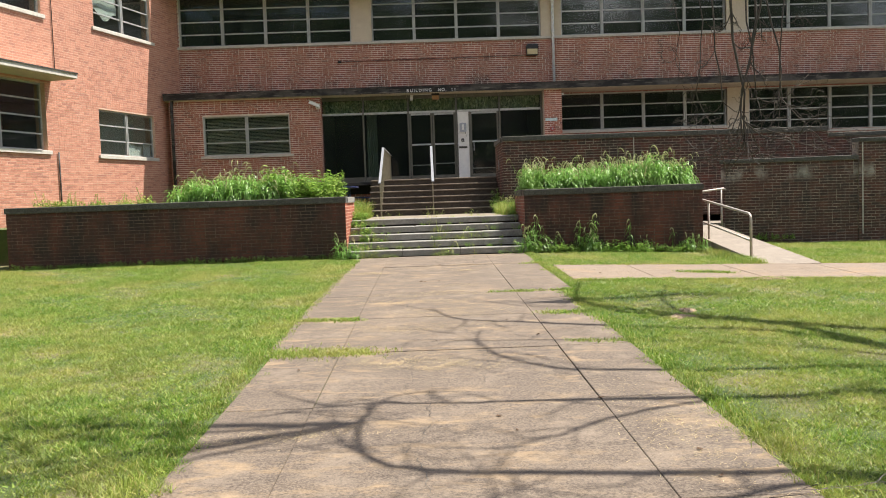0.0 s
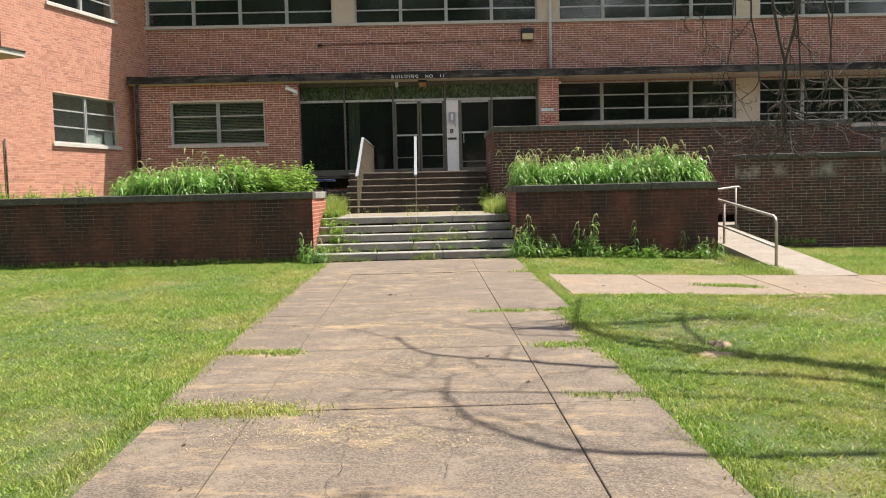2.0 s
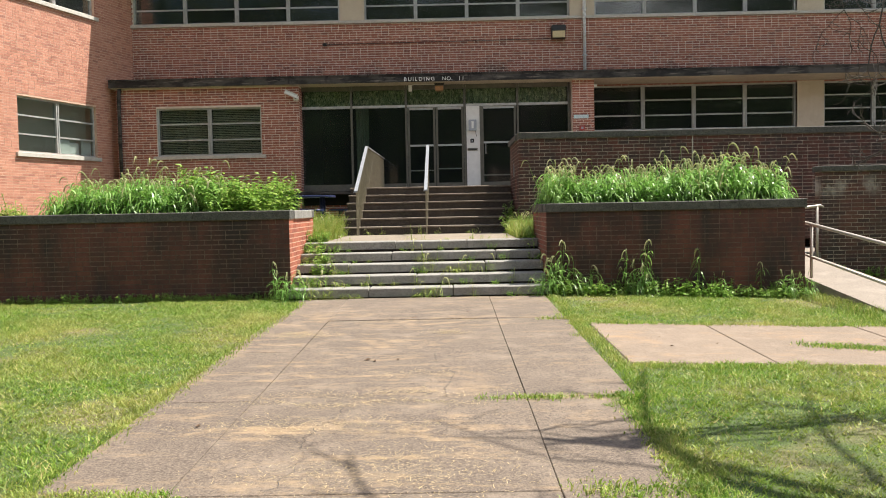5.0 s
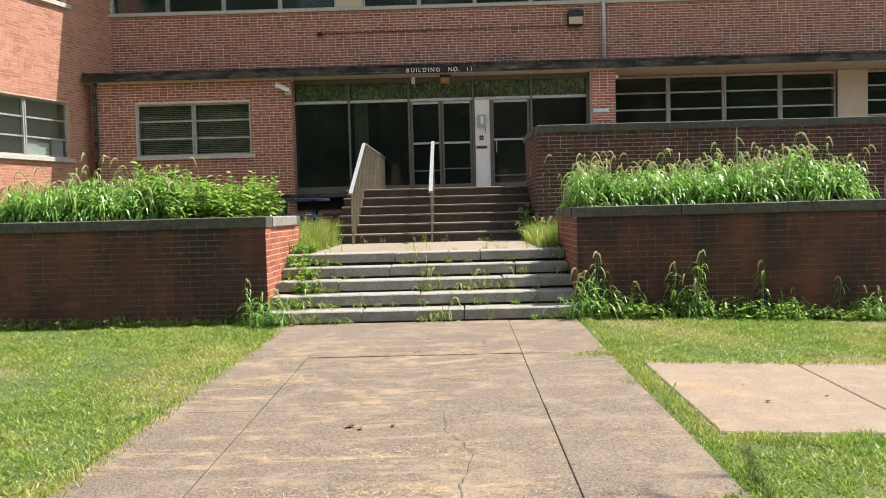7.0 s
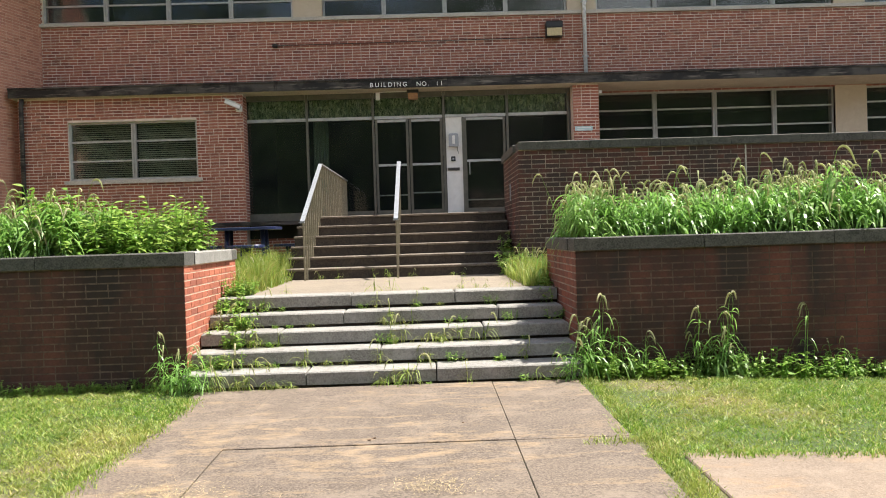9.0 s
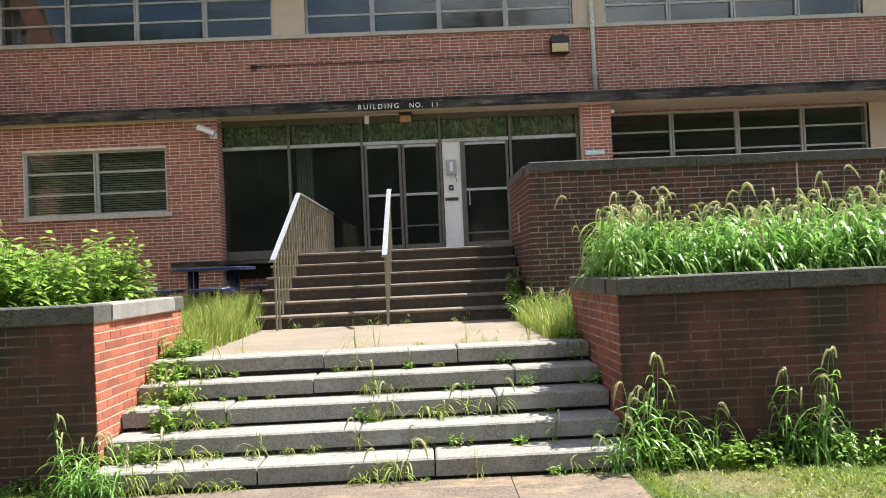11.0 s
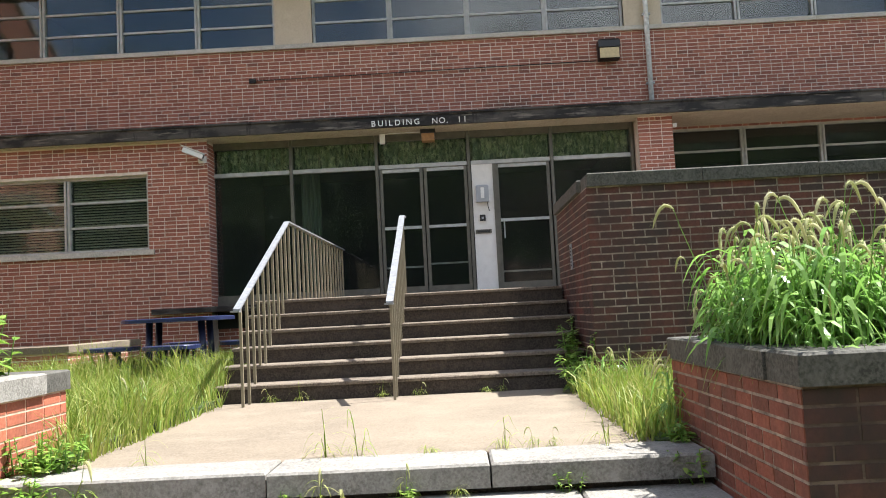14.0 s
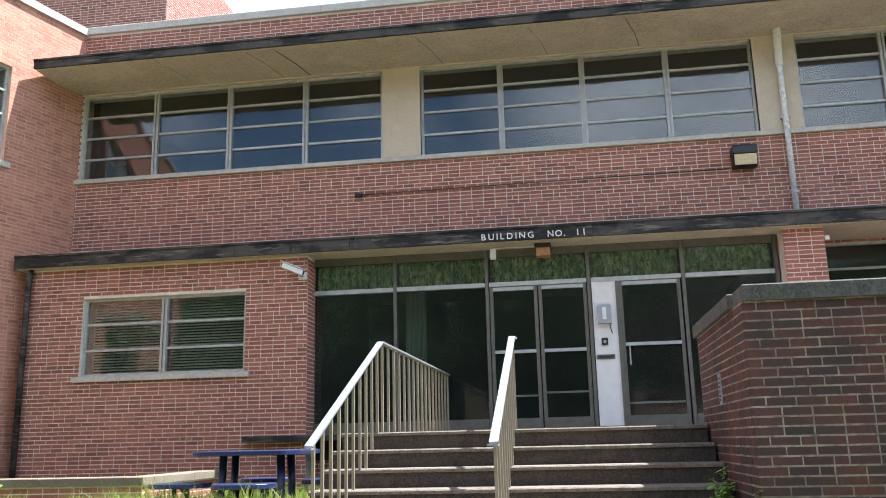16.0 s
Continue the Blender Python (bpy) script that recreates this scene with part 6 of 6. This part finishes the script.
bough(0.040, False, 0, (1.9, 5.5, 6.4), (1.15, 5.17, 6.2), (0.71, 4.82, 6.1), (0.42, 4.60, 6.0), (0.36, 4.3, 6.0))
bough(0.045, True, 7.0, (3.2, 6.4, 6.8), (1.76, 6.33, 6.6), (1.02, 6.52, 6.5), (0.58, 7.03, 6.4), (0.38, 7.75, 6.4), (0.45, 8.35, 6.3))
bough(0.035, True, 7.2, (3.2, 7.2, 7.0), (1.69, 7.58, 6.8), (0.4, 7.77, 6.7), (-0.3, 7.95, 6.6))
bough(0.060, True, 7.4, (3.3, 7.9, 7.0), (1.73, 8.31, 6.9), (0.92, 8.70, 6.8), (0.2, 9.1, 6.7), (-0.05, 9.9, 6.6))
bough(0.085, True, 7.6, (3.5, 8.25, 7.2), (2.58, 8.84, 7.1), (2.08, 9.22, 7.0), (1.78, 9.6, 7.0), (1.76, 10.5, 6.9), (2.05, 12.0, 6.8))
bough(0.055, True, 7.8, (3.4, 8.5, 7.4), (2.94, 8.84, 7.3), (2.72, 9.25, 7.2), (2.71, 9.76, 7.2), (2.88, 10.7, 7.1), (3.25, 11.7, 7.0))
bough(0.030, False, 0, (1.9, 9.45, 7.0), (1.5, 9.63, 6.9), (1.0, 9.81, 6.9), (0.4, 10.6, 6.8))
bough(0.050, True, 6.0, (3.4, 3.9, 6.2), (2.0, 3.95, 6.0), (1.2, 3.75, 5.9), (0.4, 3.8, 5.8), (-0.3, 3.6, 5.7))
# the spray of dead twigs that hangs before the facade: bent stems down to a knot, and curled twigs below it
spray = Buf()
spray.tube([(0, 0, 7.4), (-2.0, 1.3, 7.9), (-4.2, 2.5, 7.6), (-5.7, 3.3, 6.7), (-6.3, 3.6, 5.6)], [0.13, 0.1, 0.075, 0.05, 0.03], 8, False)


def curl(buf, r, p, way, length, rad, turn, depth):
    """A twig that keeps turning one way, with finer twigs off it."""
    pts, n = [p], 9
    wob = turn
    for k in range(n):
        wob += r.gauss(0, 0.75) - 0.3 * (wob - turn)
        ca, sa = math.cos(wob / n * 1.8), math.sin(wob / n * 1.8)
        way = Vector((way.x * ca - way.z * sa, way.y * 0.9 + r.gauss(0, 0.16), way.x * sa + way.z * ca)).normalized()
        p = p + way * (length / n)
        pts.append(p)
        if depth and k > 1 and r.random() < 0.62:
            side = (way + Vector((r.gauss(0, 0.7), r.gauss(0, 0.5), r.gauss(0, 0.7)))).normalized()
            curl(buf, r, p, side, length * r.uniform(0.25, 0.5), rad * 0.62, r.choice((-0.6, 0.6)), depth - 1)
    buf.tube(pts, [max(0.0022, rad * (1 - 0.07 * k)) for k in range(n + 1)], 5, False)


for x_top, x_low, z_low, rad, twigs in ((-6.56, -6.44, 2.45, 0.02, 8), (-6.2, -6.42, 2.6, 0.016, 6), (-6.15, -6.46, 2.5, 0.016, 6), (-6.85, -6.72, 2.7, 0.012, 3), (-6.05, -5.92, 2.75, 0.014, 4), (-5.92, -5.95, 2.7, 0.011, 3),
                                        (-6.32, -6.3, 2.75, 0.013, 3), (-7.35, -7.25, 3.35, 0.007, 4), (-6.95, -6.9, 2.85, 0.009, 3)):
    y0 = 3.5 + r.uniform(-0.2, 0.2)
    pts, n = [Vector((-6.1 + (x_top + 6.1) * 0.5, 3.5, 5.9))], 10
    for k in range(1, n + 1):
        q = k / n
        x = x_top + (x_low - x_top) * max(0.0, q * 1.5 - 0.5)
        pts.append(Vector((x + 0.045 * math.sin(q * 9 + rad * 900) + r.gauss(0, 0.018), y0 + r.gauss(0, 0.03), 5.9 + (z_low - 5.9) * q)))
    spray.tube([(-5.9, 3.4, 6.6), tuple(pts[0])], [0.04, 0.03], 6, False)
    spray.tube(pts, [rad * (1.25 - 0.06 * k) for k in range(n + 1)], 6, False)
    for k in range(twigs):
        at = pts[n] if k < twigs * 0.6 else pts[r.randint(5, n - 1)]
        way = Vector((r.uniform(-0.5, 0.55), r.gauss(0, 0.3), r.uniform(-1.0, -0.35))).normalized()
        curl(spray, r, at.copy(), way, r.uniform(0.5, 1.0) if k < twigs * 0.6 else r.uniform(0.25, 0.5), rad * 0.38 + 0.002, r.choice((0.7, 0.4, -0.4)), 2)
part("limb", spray, M_BARK, dead, "drooping spray of dead twigs", True)
# the last leafy twigs, high over the walk
crown = Buf()
for _ in range(9):
    mid = Vector((-10.0 + r.gauss(0, 0.75), -2.3 + r.gauss(0, 0.9), 8.8 + r.gauss(0, 0.35)))
    crown.tube([(-7.0, -1.0, 8.6), tuple(mid)], [0.03, 0.008], 5, False)
    for _ in range(70):
        p = mid + Vector((r.gauss(0, 0.42), r.gauss(0, 0.42), r.gauss(0, 0.2)))
        d = Vector((r.gauss(0, 1), r.gauss(0, 1), r.gauss(0, 0.5))).normalized() * r.uniform(0.05, 0.09)
        u = Vector((-d.y, d.x, r.gauss(0, 0.02))) * 0.45
        crown.quad(tuple(p - d), tuple(p + u), tuple(p + d), tuple(p - u))
part("crown", crown, M_CROWN, dead, "last green leaves high over the walk")


def leafy_tree(seed, height, width):
    r = random.Random(seed)
    e = thing("tree", Matrix.Identity(4), "leafy green tree across the lawn", "tree", "background trees")
    t = Buf().tube([(0, 0, -0.3), (0.1, 0, height * 0.25), (0, 0.2, height * 0.6), (0.2, 0, height * 0.9)], [0.4, 0.3, 0.18, 0.04], 10)
    for _ in range(14):
        a = r.uniform(0, 6.28)
        limb(t, r, Vector((0, 0, height * r.uniform(0.2, 0.75))), Vector((math.cos(a), math.sin(a), 0.6)).normalized(), width * r.uniform(0.5, 0.9), 0.09, 1, 0.0, 1)
    part("trunk", t, M_BARK, e, smooth=True)
    c = Buf()
    centres = []
    for _ in range(85):
        a, q, z = r.uniform(0, 6.28), r.uniform(0.25, 1) ** 0.6, r.uniform(0.08, 1.0)
        w = width * math.sin(math.pi * min(1, 0.12 + z * 0.86)) ** 0.6
        centres.append(Vector((math.cos(a) * w * q, math.sin(a) * w * q, height * z)))
    for k in centres:
        for _ in range(75):
            p = k + Vector((r.gauss(0, 1), r.gauss(0, 1), r.gauss(0, 0.7))) * (width * 0.2)
            d, u = Vector((r.gauss(0, 1), r.gauss(0, 1), r.gauss(0, 1))).normalized(), Vector((r.gauss(0, 1), r.gauss(0, 1), r.gauss(0, 1))).normalized()
            s = r.uniform(0.12, 0.28)
            d, u = d * s, u * s * 0.8
            c.quad(tuple(p - d), tuple(p + u * 0.7), tuple(p + d), tuple(p - u * 0.7))
    part("crown", c, M_CROWN, e)
    return e


T1, T2 = leafy_tree(51, 15.0, 5.0), leafy_tree(52, 12.0, 5.5)
scatter(T1, [(-6, -24, -0.5, 1.3), (-30, -30, -0.6, 1.45), (14, -30, -0.8, 1.35), (31, -26, -0.8, 1.3), (2, -38, -0.8, 1.7), (-17, -36, -0.8, 1.7), (44, -34, -0.8, 1.6)])
scatter(T2, [(5, -19, -0.5, 1.25), (-14, -20, -0.5, 1.2), (-24, -16, -0.4, 1.2), (22, -20, -0.8, 1.3), (-3, -31, -0.7, 1.6), (10, -42, -0.8, 1.5), (-38, -22, -0.5, 1.3), (38, -20, -0.8, 1.2), (24, -38, -0.8, 1.5)] + [(-44 + 7.5 * i, -46 + 3 * (i % 3), -0.8, 1.75 + 0.15 * (i % 4)) for i in range(13)] + [(-27 + 9 * i, -27 + 2.5 * (i % 2), -0.7, 1.35 + 0.12 * (i % 3)) for i in range(7)])

# ---- litter on the walk ----
e = thing("fallen_twig", (1.5, 3.75, 0.095), "bare twig fallen at the walk's edge", "twig")
tw = Buf()
limb(tw, random.Random(4), Vector((0, 0, 0.01)), Vector((0.9, 0.35, 0.02)).normalized(), 0.5, 0.007, 1, 0.0, 1)
for i, v in enumerate(tw.v):
    tw.v[i] = (v[0], v[1], 0.004 + abs(v[2]) * 0.3)
part("stick", tw, M_BARK, e)
leaf = Buf()
for k in range(6):
    a = k * math.pi / 3
    leaf.v.append((0.05 * math.cos(a), 0.032 * math.sin(a), 0.012 + 0.012 * (k % 2)))
leaf.v.append((0, 0, 0.004))
leaf.f = [(k, (k + 1) % 6, 6) for k in range(6)]
M_DEADLEAF = plain("dead_brown_leaf", (0.13, 0.075, 0.04), 0.9, 0, 0.4, 40)
first = tagged(link("dead_leaf", leaf, M_DEADLEAF), "curled brown dead leaf on the concrete", "leaf", "dead leaves")
first.matrix_world = pose(-0.15, 12.55, ground_z(0, 12.55) + 0.016, 0, 0, 20) @ Matrix.Scale(0.7, 4)
lr = random.Random(9)
for x, y, s in [(-0.08, 12.5, 0.5), (0.12, 12.55, 0.45)] + [(lr.uniform(-1.4, 1.7), lr.uniform(3, 16), lr.uniform(0.2, 0.5)) for _ in range(26)] + [(lr.uniform(2.3, 6), lr.uniform(12.4, 14.2), lr.uniform(0.25, 0.5)) for _ in range(9)]:
    o = copy_thing(first, pose(x, y, ground_z(x, y) + 0.017, lr.uniform(-8, 8), 0, lr.uniform(0, 360)))
    o.scale = (s, s, s)

# ---- cracks in the walk ----
cr = random.Random(21)
for x, y0, y1 in ((0.0, 3.6, 6.0), (0.35, 6.1, 7.4), (-0.35, 9.3, 11.0), (0.55, 11.2, 12.9), (-0.1, 5.7, 7.3), (0.75, 1.5, 3.7)):
    b = Buf()
    y, px = y0, x
    while y < y1:
        w = cr.uniform(0.0008, 0.0026)
        z = ground_z(px, y) + 0.0215
        b.v += [(px - w, y, z), (px + w, y, z)]
        y += cr.uniform(0.02, 0.07)
        px += cr.gauss(0, 0.018)
    b.f = [(2 * i, 2 * i + 1, 2 * i + 3, 2 * i + 2) for i in range(len(b.v) // 2 - 1)]
    tagged(link("trim_crack", b, M_FASCIA), "fine dark crack in the concrete walk", "crack", kind="structure")

# ---- dry straw left by the mower ----
def straw(name, spots, label):
    X, Y = [], []
    for x, y, sx, sy, n in spots:
        t = rng.normal(0, 1, n)
        X.append(x + sx * t + rng.normal(0, 0.05, n))
        Y.append(y + sy * rng.normal(0, 1, n) + 0.07 * np.sin(t * 4 + x * 3))
    X, Y = np.concatenate(X), np.concatenate(Y)
    n = len(X)
    on = (np.abs(X - 0.13) < 1.66)
    Z = ground_np(X, Y) + np.where(on, 0.019, 0.012)
    short_blades(name, X, Y, Z, rng.uniform(0.002, 0.008, n), rng.uniform(0.0012, 0.0025, n), rng.uniform(4, 9, n), M_STRAW, label, rng)


straw("straw", [(-0.3, 7.0, 0.35, 0.12, 1500), (0.1, 6.75, 0.3, 0.06, 700), (-0.2, 8.6, 0.45, 0.2, 1300), (0.2, 9.6, 0.4, 0.25, 1600), (-0.3, 10.5, 0.45, 0.12, 1100), (0.0, 11.05, 0.6, 0.04, 900), (-0.93, 13.95, 0.2, 0.1, 900), (0.55, 14.0, 0.12, 0.06, 300), (0.1, 11.3, 0.5, 0.06, 700), (0.6, 13.9, 0.1, 0.05, 150),
                (-1.1, 7.6, 0.2, 0.05, 400), (1.45, 5.0, 0.2, 0.5, 900), (1.5, 3.2, 0.18, 0.4, 500), (-1.2, 9.15, 0.2, 0.04, 300), (-0.9, 5.0, 0.3, 0.06, 500), (0.3, 12.0, 0.3, 0.06, 300)], "dry straw strewn over the concrete walk")
straw("straw", [(-5.2, 13.3, 0.5, 0.12, 1600), (-4.6, 9.0, 0.45, 0.12, 1400), (-3.3, 11.4, 0.3, 0.1, 700), (-6.0, 11.2, 0.5, 0.1, 900), (-5.0, 7.2, 0.4, 0.08, 700), (4.3, 10.9, 0.3, 0.15, 900), (5.0, 9.6, 0.5, 0.15, 1000), (3.4, 7.4, 0.35, 0.1, 500), (4.4, 8.0, 0.4, 0.1, 600)], "straw-coloured thatch in the lawn")

# ---- bricks, last of all ----
lay_bricks()
